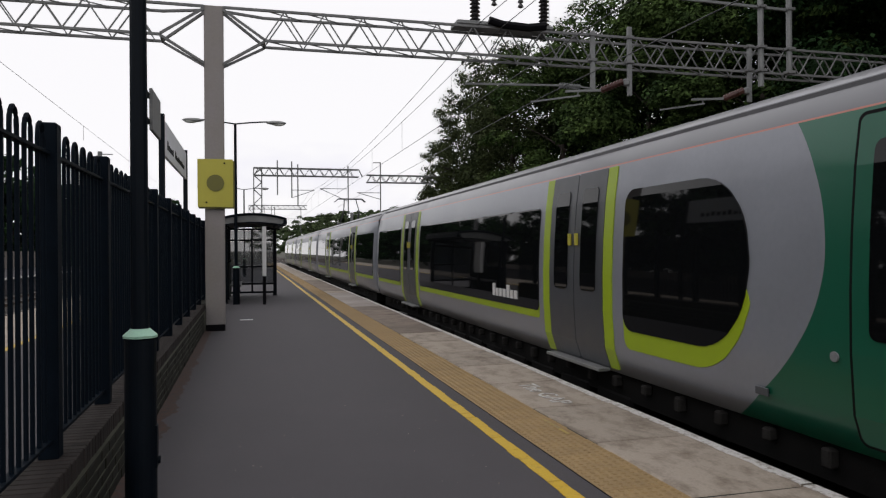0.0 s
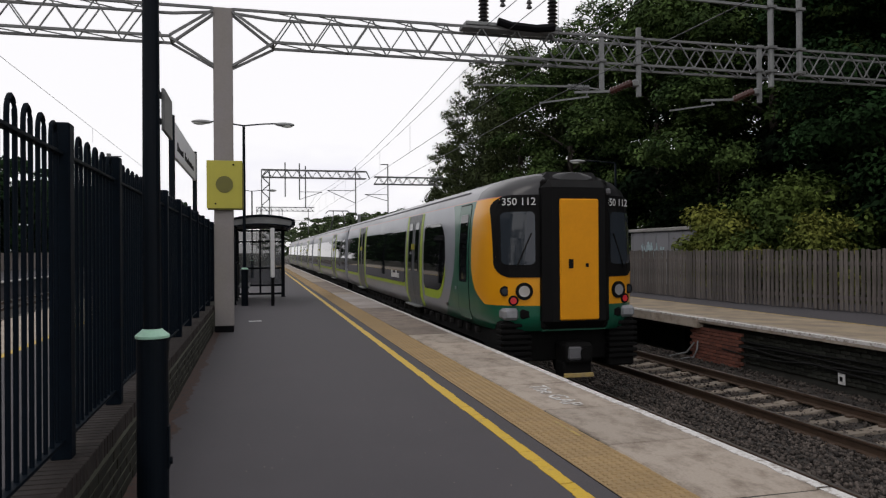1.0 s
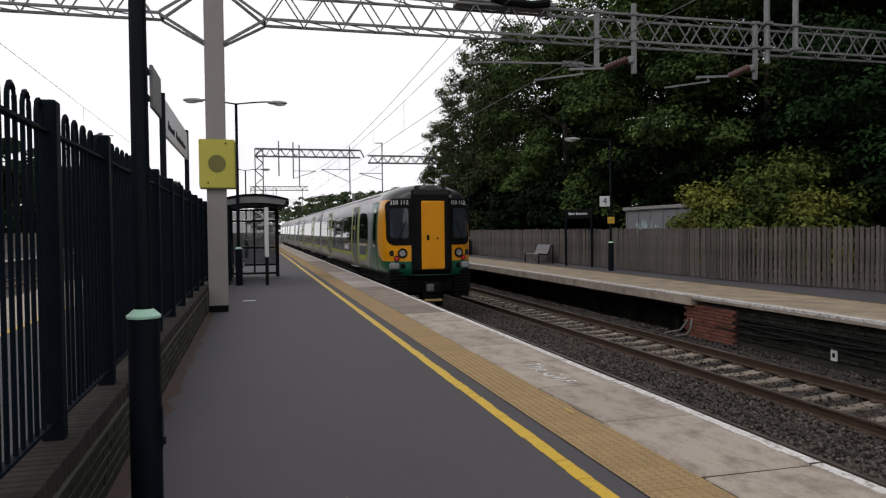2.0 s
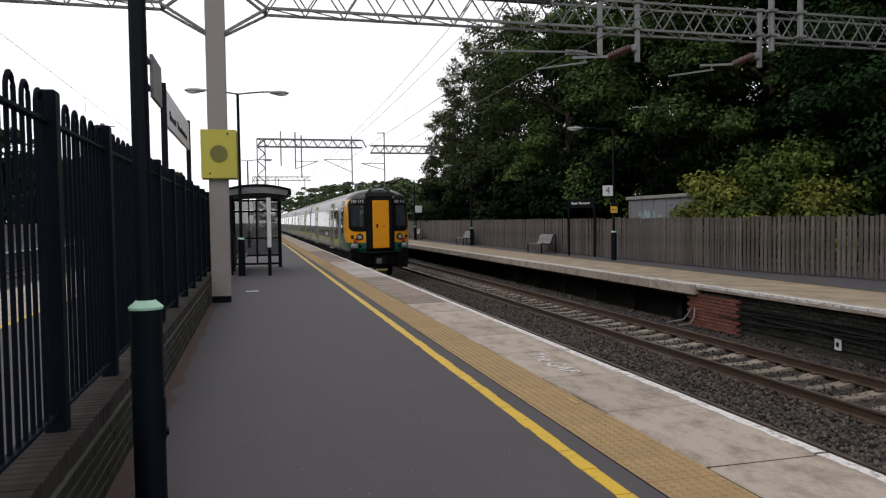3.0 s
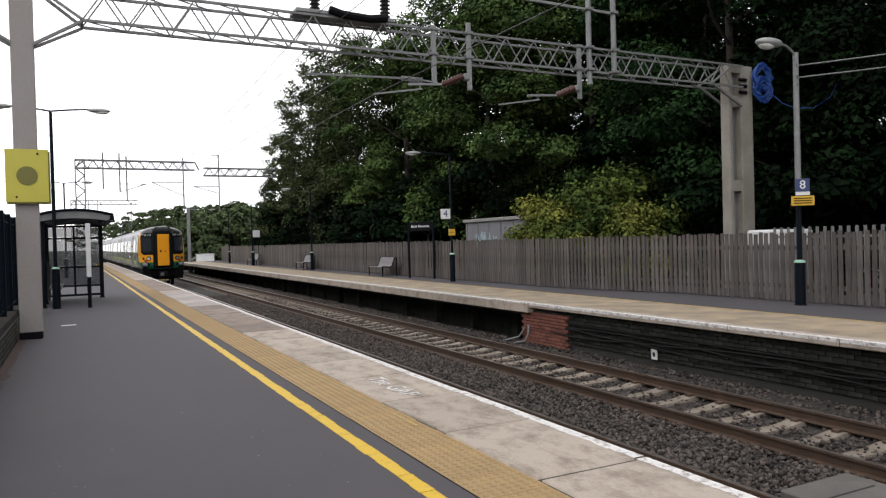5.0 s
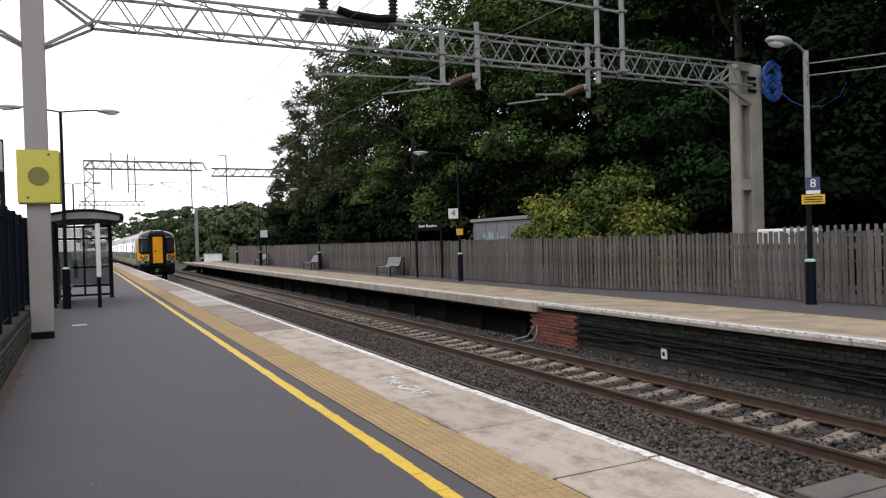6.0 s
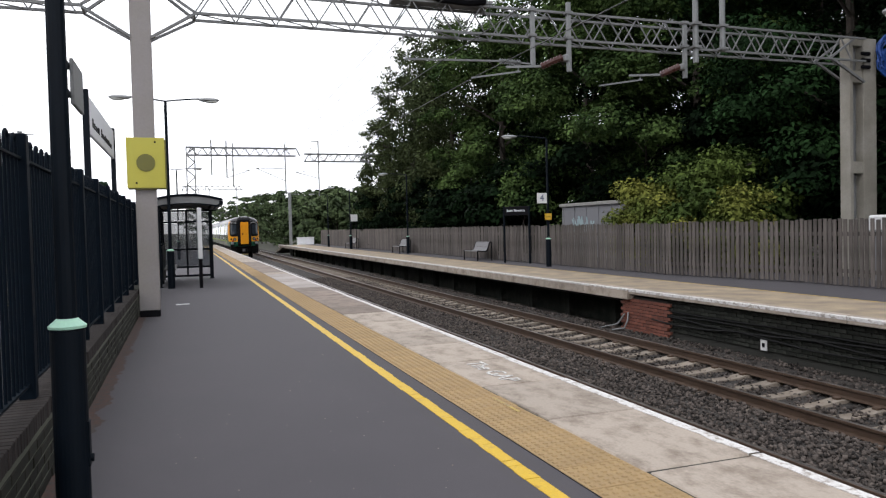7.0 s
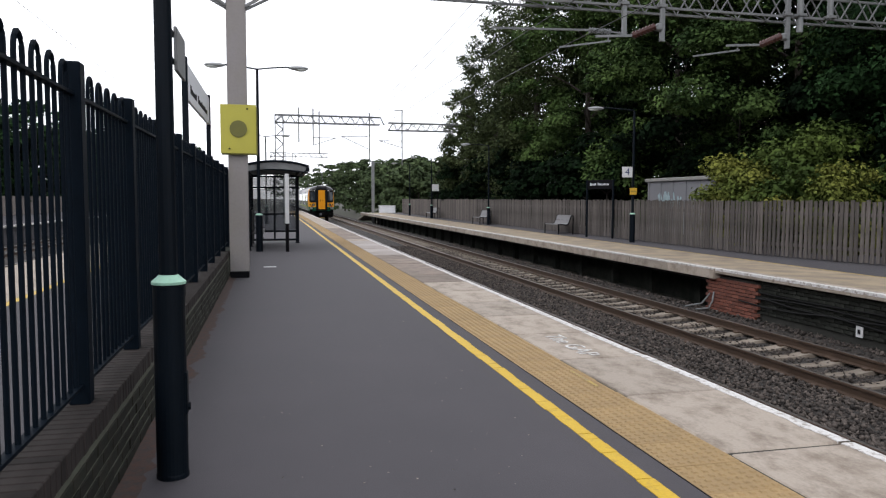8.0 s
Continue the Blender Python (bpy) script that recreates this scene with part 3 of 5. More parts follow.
name_board((12.98, 27.5, 0), 1.45, 2.35, 1.98, 2.35, -70, BLACK, "black station nameboard on two posts before the timber fence", GREY_BOARD)
name_board((-1.05, 11.27, 0), 3.4, 3.30, 2.80, 3.25, 90, GREY_BOARD, "pale station nameboard on two navy posts by the fence", BLACK)


def bench(at, rz):
    t = thing("bench", "grey perforated steel bench with curved back", "bench", at, group="platform benches", rz=rz)
    prof = [(0.0, 0.42), (0.08, 0.45), (0.25, 0.43), (0.42, 0.42), (0.50, 0.47), (0.56, 0.62), (0.62, 0.80), (0.68, 0.84), (0.73, 0.82)]
    for k in range(len(prof) - 1):
        (a, za), (b, zb) = prof[k], prof[k + 1]
        bm = bmesh.new()
        bar((-0.80, (a + b) / 2, (za + zb) / 2), (0.80, (a + b) / 2, (za + zb) / 2), math.hypot(b - a, zb - za) * 0.9, 0.018, bm, up=Vector((0, -(zb - za), b - a)))
        part("slat", bm, BENCH, t)
    for s in (-1, 1):
        pts = [(s * 0.82, a, z) for a, z in prof]
        part("side_frame", tube(pts + [(s * 0.82, 0.72, 0.4), (s * 0.82, 0.72, 0.0)], 0.028, 6), BLACK, t)
        part("leg", tube([(s * 0.82, 0.03, 0.42), (s * 0.82, 0.03, 0.0)], 0.028, 6), BLACK, t)
    return t


bench((12.35, 31.2, 0), -90)
bench((12.3, 43.6, 0), -90)
bench((12.3, 57.8, 0), -90)


def shelter():
    t = thing("waiting_shelter", "dark navy glazed waiting shelter with an arched roof", "shelter", (0, 0, 0))
    x0, x1, y0, y1 = -0.72, 0.84, 22.7, 26.3
    for x, y in ((x0, y0), (x0, (y0 + y1) / 2), (x0, y1), (x1, y1)):
        part("post", box(x - 0.06, x + 0.06, y - 0.06, y + 0.06, 0, 2.40, 0.008), NAVY, t)
        part("foot_plate", box(x - 0.085, x + 0.085, y - 0.085, y + 0.085, 0, 0.025, 0.006), NAVY, t)
    for z in (0.12, 0.42, 1.02, 1.95, 2.33):
        part("rail", box(x0 + 0.06, x1 - 0.06, y1 - 0.03, y1 + 0.03, z - 0.035, z + 0.035, 0.005), NAVY, t)
    part("mullion", box(0.03, 0.09, y1 - 0.028, y1 + 0.028, 0.1, 2.33, 0.005), NAVY, t)
    for z0, z1 in ((0.46, 0.98), (1.06, 1.91), (1.99, 2.29)):
        g = part("pane", box(x0 + 0.06, x1 - 0.06, y1 - 0.006, y1 + 0.006, z0, z1), SHELTER_GLASS, t)
        g.visible_shadow = False
    for ya, yb in ((y0, (y0 + y1) / 2), ((y0 + y1) / 2, y1)):
        for z in (0.12, 0.42, 1.25, 2.33):
            part("rail", box(x0 - 0.03, x0 + 0.03, ya + 0.06, yb - 0.06, z - 0.03, z + 0.03, 0.005), NAVY, t)
        part("pane", box(x0 - 0.006, x0 + 0.006, ya + 0.06, yb - 0.06, 0.45, 2.3), SHELTER_GLASS, t)
    part("eaves_beam", box(x1 - 0.05, x1 + 0.05, y0 - 0.3, y1 + 0.06, 2.36, 2.46, 0.008), NAVY, t)
    # arched roof with pale end boards
    xc, half = 0.10, 0.95
    bm = bmesh.new()
    outer, inner, low = [], [], []
    for k in range(13):
        a = -1 + 2 * k / 12
        z = 2.52 + 0.14 * (1 - a * a)
        outer.append((xc + a * half, z + 0.02))
        inner.append((xc + a * half, z - 0.02))
        low.append((xc + a * half, 2.33 + 0.10 * (1 - a * a)))
    loop = outer + inner[::-1]
    va = [bm.verts.new((x, y0 - 0.35, z)) for x, z in loop]
    vb = [bm.verts.new((x, y1 + 0.35, z)) for x, z in loop]
    n = len(loop)
    for i in range(n):
        bm.faces.new((va[i], vb[i], vb[(i + 1) % n], va[(i + 1) % n]))
    part("roof_sheet", bm, ROOF_SHEET, t, "grey translucent arched roof")
    for y in (y0 - 0.33, y1 + 0.33):
        bm = bmesh.new()
        loop = inner + low[::-1]
        va = [bm.verts.new((x, y - 0.012, z)) for x, z in loop]
        vb = [bm.verts.new((x, y + 0.012, z)) for x, z in loop]
        m = len(inner)
        for k in range(m - 1):
            for q in (va, vb):
                bm.faces.new((q[k], q[k + 1], q[2 * m - 2 - k], q[2 * m - 1 - k]))
        for i in range(2 * m):
            bm.faces.new((va[i], vb[i], vb[(i + 1) % (2 * m)], va[(i + 1) % (2 * m)]))
        bmesh.ops.recalc_face_normals(bm, faces=bm.faces[:])
        part("fascia", bm, TRUSS_GREY, t, "pale grey curved end board")
        part("fascia_trim", tube([(x, y, z) for x, z in low], 0.022, 6), NAVY, t)
    for y in (y0 - 0.36, y0, (y0 + y1) / 2, y1, y1 + 0.36):
        part("roof_rib", tube([(x, y, z + 0.0) for x, z in outer], 0.035, 6), NAVY, t)
    for k in (0, 3, 6, 9, 12):
        part("purlin", bar((outer[k][0], y0 - 0.36, outer[k][1]), (outer[k][0], y1 + 0.36, outer[k][1]), 0.05, 0.05), NAVY, t)
    part("back_panel", box(x0 + 0.06, x0 + 0.09, y0 + 0.1, y1 - 0.1, 0.15, 1.2, 0.005), NAVY, t)
    part("gutter", bar((xc + half - 0.02, y0 - 0.36, 2.44), (xc + half - 0.02, y1 + 0.36, 2.44), 0.11, 0.12), NAVY, t)
    part("gutter_end", bar((xc + half + 0.02, y0 - 0.37, 2.47), (xc + half - 0.24, y0 - 0.37, 2.27), 0.10, 0.03), NAVY, t)
    part("seat", box(x0 + 0.1, x0 + 0.45, y0 + 0.3, y1 - 0.3, 0.48, 0.53, 0.01), BENCH, t)
    for y in (y0 + 0.6, y1 - 0.6):
        part("seat_leg", box(x0 + 0.22, x0 + 0.28, y - 0.03, y + 0.03, 0, 0.48, 0.005), NAVY, t)
    return t


shelter()
tp = thing("information_post", "white information board on a slim black post", "information board", (0.40, 21.95, 0))
part("post", rod((0, 0, 0), (0, 0, 0.86), 0.05, 10), BLACK, tp)
part("board", box(-0.055, 0.055, -0.32, 0.32, 0.84, 2.28, 0.012), WHITE, tp)
pp = thing("litter", "scrap of white paper lying on the asphalt", "litter", (-0.09, 17.1, 0.004), rz=4)
part("sheet", box(-0.14, 0.14, -0.07, 0.07, 0, 0.006), PAPER, pp)


# ---- gantry over the tracks ----
def truss(t, x0, x1, yc, z0, z1, depth, pitch, mat, r=0.025):
    """Box lattice girder: four chords and zig-zag lacing, each bar a part."""
    for y in (yc - depth / 2, yc + depth / 2):
        for z in (z0, z1):
            part("chord", bar((x0, y, z), (x1, y, z), 2.0 * r, 2.0 * r), mat, t)
    n = int((x1 - x0) / pitch)
    for y in (yc - depth / 2, yc + depth / 2):
        for i in range(n):
            a, b = x0 + i * pitch, x0 + (i + 0.5) * pitch
            part_bm = bmesh.new()
            bar((a, y, z0), (b, y, z1), r, r, part_bm, up=(0, 1, 0))
            bar((b, y, z1), (a + pitch, y, z0), r, r, part_bm, up=(0, 1, 0))
            part("lacing", part_bm, mat, t)
    for z in (z0, z1):
        for i in range(n):
            a = x0 + i * pitch
            part("cross_lacing", bar((a, yc - depth / 2, z), (a + pitch, yc + depth / 2, z), r * 0.8, r * 0.8), mat, t)


GY = 15.05
gantry = thing("overhead_gantry", "grey lattice steel gantry spanning the tracks", "gantry", (0, 0, 0))
truss(gantry, -16.0, -1.64, GY, 5.76, 6.36, 0.5, 0.79, TRUSS_GREY)
truss(gantry, 0.31, 17.4, GY, 5.76, 6.36, 0.5, 0.79, TRUSS_GREY)
PX = -0.665
for s_ in (-1, 1):
    xe, xo = PX + s_ * 0.18, PX + s_ * 0.975
    for dy in (-0.25, 0.25):
        part("chord", bar((xe, GY + dy * 0.5, 6.40), (xo, GY + dy, 6.36), 0.05, 0.05), TRUSS_GREY, gantry)
        part("knee_brace", bar((xe, GY + dy * 0.5, 6.36), (xo, GY + dy, 5.78), 0.05, 0.05), TRUSS_GREY, gantry)
        part("knee_brace", bar((xe, GY + dy * 0.5, 5.28), (xo, GY + dy, 5.74), 0.05, 0.05), TRUSS_GREY, gantry)
    part("knee_tie", bar((xo, GY - 0.25, 5.76), (xo, GY + 0.25, 5.76), 0.04, 0.04), TRUSS_GREY, gantry)
part("cream_post", box(PX - 0.185, PX + 0.185, GY - 0.12, GY + 0.12, 0.12, 6.43, 0.01), CREAM, gantry, "cream painted steel upright")
part("post_foot", box(PX - 0.18, PX + 0.18, GY - 0.13, GY + 0.13, 0, 0.13, 0.01), BLACK, gantry)
# east leg: two stanchions joined by battens
part("leg_stanchion", box(16.93, 17.06, GY - 0.16, GY + 0.16, -1.25, 6.40, 0.012), PILLAR_CONCRETE, gantry, "weathered pale leg")
part("leg_stanchion", box(17.42, 17.90, GY - 0.16, GY + 0.16, -1.25, 6.40, 0.012), PILLAR_CONCRETE, gantry, "weathered pale leg")
part("leg_web", box(17.06, 17.42, GY + 0.08, GY + 0.12, -1.25, 6.35), TRUSS_GREY, gantry)
for z, h in ((2.92, 0.16), (5.36, 0.16), (6.28, 0.10)):
    part("leg_batten", box(17.06, 17.42, GY - 0.14, GY + 0.05, z - h, z + h, 0.01), PILLAR_CONCRETE, gantry)
for dy in (-0.25, 0.25):
    part("knee_brace", bar((16.15, GY + dy, 5.80), (17.35, GY + dy, 5.20), 0.06, 0.06), TRUSS_GREY, gantry)
    part("knee_brace", bar((16.15, GY + dy, 5.78), (17.0, GY + dy, 6.34), 0.05, 0.05), TRUSS_GREY, gantry)
for z in (5.62, 5.80, 5.98):
    part("cable_saddle", box(17.30, 17.62, GY - 0.24, GY - 0.16, z - 0.045, z + 0.045, 0.02), BLACK, gantry)
for x in (-9.0, -4.75):
    part("drop_tube", box(x - 0.06, x + 0.06, GY - 0.34, GY - 0.26, 5.75 if x > -6 else 5.3, 6.85, 0.01), TRUSS_GREY, gantry)


def insulator(parent, a, b, r, mat, sheds=7, name="insulator"):
    a, b = Vector(a), Vector(b)
    core = part(name, rod(a, b, r * 0.45, 8), mat, parent)
    for k in range(sheds):
        c = a.lerp(b, (k + 0.5) / sheds)
        d = (b - a).normalized() * ((b - a).length / sheds * 0.3)
        part("shed", rod(c - d, c + d, r, 10, r2=r * 0.55), mat, core)
    return core


part("busbar_beam", box(4.30, 6.50, GY - 0.28, GY + 0.28, 6.40, 6.48, 0.01), GALV, gantry)
part("busbar", tube([(5.0, GY - 0.3, 6.50), (5.3, GY - 0.32, 6.42), (5.9, GY - 0.3, 6.40), (6.3, GY - 0.3, 6.46)], 0.09, 8), BLACK, gantry)
for x in (4.78, 6.39):
    insulator(gantry, (x, GY, 6.48), (x, GY, 7.25), 0.12, INSULATOR_DARK, 9)
for x in (5.22, 5.84):
    insulator(gantry, (x, GY, 6.92), (x, GY, 7.35), 0.07, INSULATOR_DARK, 4)
for x, lo, hi in ((7.42, 5.10, 6.42), (8.33, 5.02, 6.58), (11.49, 5.02, 6.36)):
    part("drop_tube", box(x - 0.05, x + 0.05, GY - 0.36, GY - 0.28, lo, hi, 0.008), GALV, gantry)
    for z in (5.78, 6.34):
        part("clamp", box(x - 0.09, x + 0.09, GY - 0.39, GY - 0.24, z - 0.035, z + 0.035, 0.008), TRUSS_GREY, gantry)
for x, lo in ((11.80, 5.40), (12.60, 5.72)):
    part("mast_tube", rod((x, GY - 0.34, lo), (x, GY - 0.34, 9.2), 0.068, 10), GALV, gantry)
    for z in (5.78, 6.34, 7.30):
        part("clamp", box(x - 0.11, x + 0.11, GY - 0.44, GY - 0.24, z - 0.035, z + 0.035, 0.008), TRUSS_GREY, gantry)
part("cross_tube", bar((9.4, GY - 0.34, 7.33), (12.7, GY - 0.34, 7.28), 0.06, 0.06), GALV, gantry)
# registration arms: pale tube, brown insulator, hub on the drop tube
for dx, dz, xd in ((0.0, 0.0, 8.33), (3.16, -0.04, 11.49)):
    part("hub", box(xd - 0.16, xd - 0.02, GY - 0.40, GY - 0.26, 5.24 + dz, 5.40 + dz, 0.03), GALV, gantry)
    insulator(gantry, (8.14 + dx, GY - 0.33, 5.33 + dz), (7.60 + dx, GY - 0.33, 5.10 + dz), 0.085, INSULATOR, 7)
    part("cantilever_tube", bar((7.62 + dx, GY - 0.33, 5.11 + dz), (6.76 + dx, GY - 0.33, 5.05 + dz), 0.05, 0.05), GALV, gantry)
    part("registration_arm", bar((7.10 + dx, GY - 0.33, 4.97 + dz), (5.94 + dx, GY - 0.33, 4.78 + dz), 0.035, 0.035), GALV, gantry)
    part("dropper_rod", rod((7.05 + dx, GY - 0.33, 5.06 + dz), (7.05 + dx, GY - 0.33, 4.95 + dz), 0.018, 6), GALV, gantry)
part("stay_tube", bar((4.45, GY - 0.3, 5.11), (6.65, GY - 0.3, 5.18), 0.04, 0.04), TRUSS_GREY, gantry)
insulator(gantry, (6.62, GY - 0.3, 5.18), (7.14, GY - 0.3, 5.17), 0.065, GALV, 9)
part("stay_tube", bar((7.12, GY - 0.3, 5.17), (7.42, GY - 0.3, 5.15), 0.03, 0.03), GALV, gantry)

sq = thing("yellow_square_sign", "square yellow sign with an olive disc on the cream post", "sign", (-0.645, GY - 0.20, 2.915))
back = part("backing", box(-0.32, 0.36, 0.0, 0.07, -0.50, 0.44, 0.004), OLIVE, sq)
part("panel", box(-0.335, 0.335, -0.02, 0.0, -0.47, 0.47, 0.004), YELLOW_SIGN, sq, "plain yellow panel")
part("disc", rod((0, -0.021, 0), (0, -0.032, 0), 0.165, 28), OLIVE, sq, "dark olive disc")
for dx, dz in ((0.17, 0.39), (-0.17, -0.38)):
    part("bolt", rod((dx, -0.02, dz), (dx, -0.035, dz), 0.018, 10), BLACK, sq)

cab_box = thing("trackside_cabinet", "pale grey trackside cabinet beyond the platform ramp", "cabinet", (12.7, 82.0, -1.2))
part("body", box(-0.9, 0.9, -0.4, 0.4, 0, 1.9, 0.03), GREY_BOARD, cab_box)
part("lid", box(-0.95, 0.95, -0.45, 0.45, 1.9, 1.98, 0.02), WHITE, cab_box)

coil = thing("cable_coil", "coil of bright blue cable slung on the gantry leg", "cable coil", (18.10, GY - 0.35, 6.08))
for k in range(30):
    bm = bmesh.new()
    rr = 0.16 + 0.22 * random.random()
    ph = random.random() * 6
    cz = -0.36 * (k % 2)
    pts = [(rr * math.cos(a * 0.5236 + ph) * 1.0, random.uniform(-0.07, 0.07), cz + rr * math.sin(a * 0.5236 + ph) * 1.1) for a in range(13)]
    tube(pts, 0.022, 5, bm)
    part("loop", bm, BLUE_CABLE, coil)
part("tail", tube([(0.2, 0, -0.2), (0.28, -0.1, -0.5), (0.42, -0.3, -0.78), (0.62, -0.6, -0.98), (0.85, -1.0, -1.02), (1.0, -1.4, -0.8), (1.02, -1.6, -0.45)], 0.012, 5), BLUE_CABLE, coil)


def far_gantry(yc, xm, zb, zt, x1, x2, x3, label):
    t = thing("overhead_gantry", label, "gantry", (0, 0, 0))
    for dx in (0, 0.62):
        for dy in (-0.3, 0.3):
            part("mast_leg", bar((xm + dx, yc + dy, -1.2), (xm + dx, yc + dy, zt), 0.08, 0.08), TRUSS_GREY, t)
    n = 16
    for i in range(n):
        za, zc = -1 + i * (zt + 1) / n, -1 + (i + 1) * (zt + 1) / n
        xa, xb = (xm, xm + 0.62) if i % 2 else (xm + 0.62, xm)
        for dy in (-0.3, 0.3):
            part("mast_lacing", bar((xa, yc + dy, za), (xb, yc + dy, zc), 0.045, 0.045), TRUSS_GREY, t)
    if x3:
        for dx in (-0.4, 0.4):
            for dy in (-0.3, 0.3):
                part("mast_leg", bar((x3 + dx, yc + dy, -1.2), (x3 + dx, yc + dy, zt), 0.1, 0.1), GALV, t)
        for i in range(12):
            za = -1 + i * (zt + 1) / 12
            xa, xb = (x3 - 0.4, x3 + 0.4) if i % 2 else (x3 + 0.4, x3 - 0.4)
            part("mast_lacing", bar((xa, yc - 0.3, za), (xb, yc - 0.3, za + (zt + 1) / 12), 0.06, 0.06), GALV, t)
    truss(t, xm, x1, yc, zb, zt, 0.5, 0.8, TRUSS_GREY, 0.045)
    if x3:
        truss(t, x2, x3, yc, zb - 0.42, zt - 0.42, 0.5, 0.8, TRUSS_GREY, 0.045)
    for x, lo, hi in ((2.14, 6.03, 8.8), (3.27, 5.82, 8.74), (3.75, 5.14, 8.53), (7.81, 4.5, 8.5), (10.5, 4.3, 8.86)):
        if x < (x3 or x1):
            part("drop_tube", rod((x, yc - 0.3, lo), (x, yc - 0.3, hi), 0.05, 6), TRUSS_GREY, t)
    for xa, za, xb, zb_ in ((3.27, 6.44, 5.08, 6.44), (3.27, 5.82, 5.08, 6.44), (5.51, 6.59, 7.75, 6.59), (5.51, 6.59, 7.75, 5.59), (8.55, 6.30, 10.45, 6.30), (8.55, 6.30, 10.45, 5.78)):
        if xb < (x3 or x1):
            part("cantilever_tube", bar((xa, yc - 0.3, za), (xb, yc - 0.3, zb_), 0.05, 0.05), TRUSS_GREY, t)
    if x3:
        part("end_brace", bar((x1, yc - 0.25, zt), (x1 + 0.3, yc - 0.25, zb), 0.09, 0.09), TRUSS_GREY, t)
        part("tube_cap", bar((9.9, yc - 0.3, 8.80), (10.55, yc - 0.3, 8.80), 0.07, 0.07), TRUSS_GREY, t)
    return t


far_gantry(60, 0.30, 7.60, 8.20, 8.7, 9.4, 16.5, "distant grey lattice gantry on a lattice mast")
far_gantry(118, -0.2, 8.1, 8.7, 8.8, 0, 0, "far lattice gantry over the curving tracks")
for (x, y, h, lab) in ((10.56, 78, 5.6, "plain grey steel mast beside the ramp"), (-11.0, 60, 9.2, "grey steel mast beyond the other platform")):
    m = thing("line_mast", lab, "mast", (x, y, -1.2))
    part("shaft", box(-0.15, 0.15, -0.12, 0.12, 0, h + 1.2, 0.01), GALV, m)
    part("bracket", bar((0, 0, h + 1.0), (0.9, 0, h + 1.0), 0.07, 0.07), GALV, m)


# ---- overhead wires ----
def wire(name, label, x, z0, z1, ya, yb, spans, sag, r=0.008, parent=None, x2=None):
    pts = []
    n = 8 * spans
    for i in range(n + 1):
        k = i / n
        u = (k * spans) % 1
        pts.append((x + ((x2 if x2 is not None else x) - x) * k, ya + (yb - ya) * k, z0 + (z1 - z0) * k - sag * 4 * u * (1 - u)))
    bm = tube(pts, r, 4)
    return pts, bm


line = thing("overhead_line", "thin contact and catenary wires over the track", "overhead wire", (0, 0, 0))
part("contact_wire", wire("contact", "", 5.1, 5.0, 5.0, -15, 285, 5, 0.0, 0.010)[1], WIRE, line)
for xw, zw, sag in ((4.78, 6.43, 0.57), (5.1, 6.22, 0.36)):
    part("catenary_wire", wire("catenary", "", xw, zw, zw, GY - 45, GY + 270, 7, sag, 0.010)[1], WIRE, line)
for k in range(-2, 20):
    yd = GY + 3.1 + 6.4 * k
    u = ((yd - GY) / 45) % 1
    part("dropper", rod((5.1, yd, 5.0), (5.1, yd, 6.22 - 0.36 * 4 * u * (1 - u)), 0.005, 4), WIRE, line)
t = thing("contact_line", "thin contact wire running from the registration arm", "overhead wire", (0, 0, 0))
part("strand", wire("c", "", 6.05, 4.82, 5.12, GY - 0.33, 60, 1, 0.0, 0.010, x2=7.0)[1], WIRE, t)
part("strand", wire("c", "", 6.05, 4.82, 4.8, GY - 0.33, -25, 1, 0.0, 0.010, x2=7.0)[1], WIRE, t)
t = thing("feeder_wire", "thin wire strung high beyond the railing", "overhead wire", (0, 0, 0))
part("strand", wire("f", "", -8.8, 8.68, 8.30, 10, 75, 1, 0.0, 0.012)[1], WIRE, t)
part("dropper", rod((-8.8, 43.5, 8.49), (-8.8, 43.5, 7.7), 0.008, 4), WIRE, t)
for xw in (4.78, 6.39):
    t = thing("feeder_wire", "thin feeder wire on the gantry insulators", "overhead wire", (0, 0, 0))
    part("strand", wire("f", "", xw, 7.25, 7.5, GY, -30, 1, 0.4, 0.010)[1], WIRE, t)
for za, zb in ((5.05, 5.5), (4.8, 5.2)):
    t = thing("service_cable", "pale cable strung between lamp post and trees", "cable", (0, 0, 0))
    part("strand", wire("s", "", 13.74, za, zb, 10.3, 2.5, 1, 0.1, 0.014, x2=19.5)[1], GALV, t)


# ---- low wall and bow-top fence ----
WALL_Y0, WALL_Y1 = -9.0, 14.85
WALL_TOP = 0.52
wall_fence = tagged(mesh_object("wall_low", box(-1.10, WALL_FACE - 0.005, WALL_Y0, WALL_Y1 + 7.0, 0.0, WALL_TOP - 0.11), WALL_MORTAR), "low dark brick wall with brick-on-edge coping", "wall", kind="structure")
bow_fence = thing("bow_top_fence", "dark navy bow-top steel railing on a low brick wall", "fence", (0, 0, 0))


def hoop_data():
    pts = [(0, -0.052, 0), (0, -0.052, 1.545)]
    for k in range(1, 8):
        a = math.pi * (1 - k / 8)
        pts.append((0, 0.052 * math.cos(a), 1.545 + 0.085 * math.sin(a)))
    pts += [(0, 0.052, 1.545), (0, 0.052, 0)]
    bm = tube(pts, 0.0115, 6)
    me = bpy.data.meshes.new("hoop")
    bm.to_mesh(me)
    bm.free()
    me.materials.append(FENCE_PAINT)
    return me


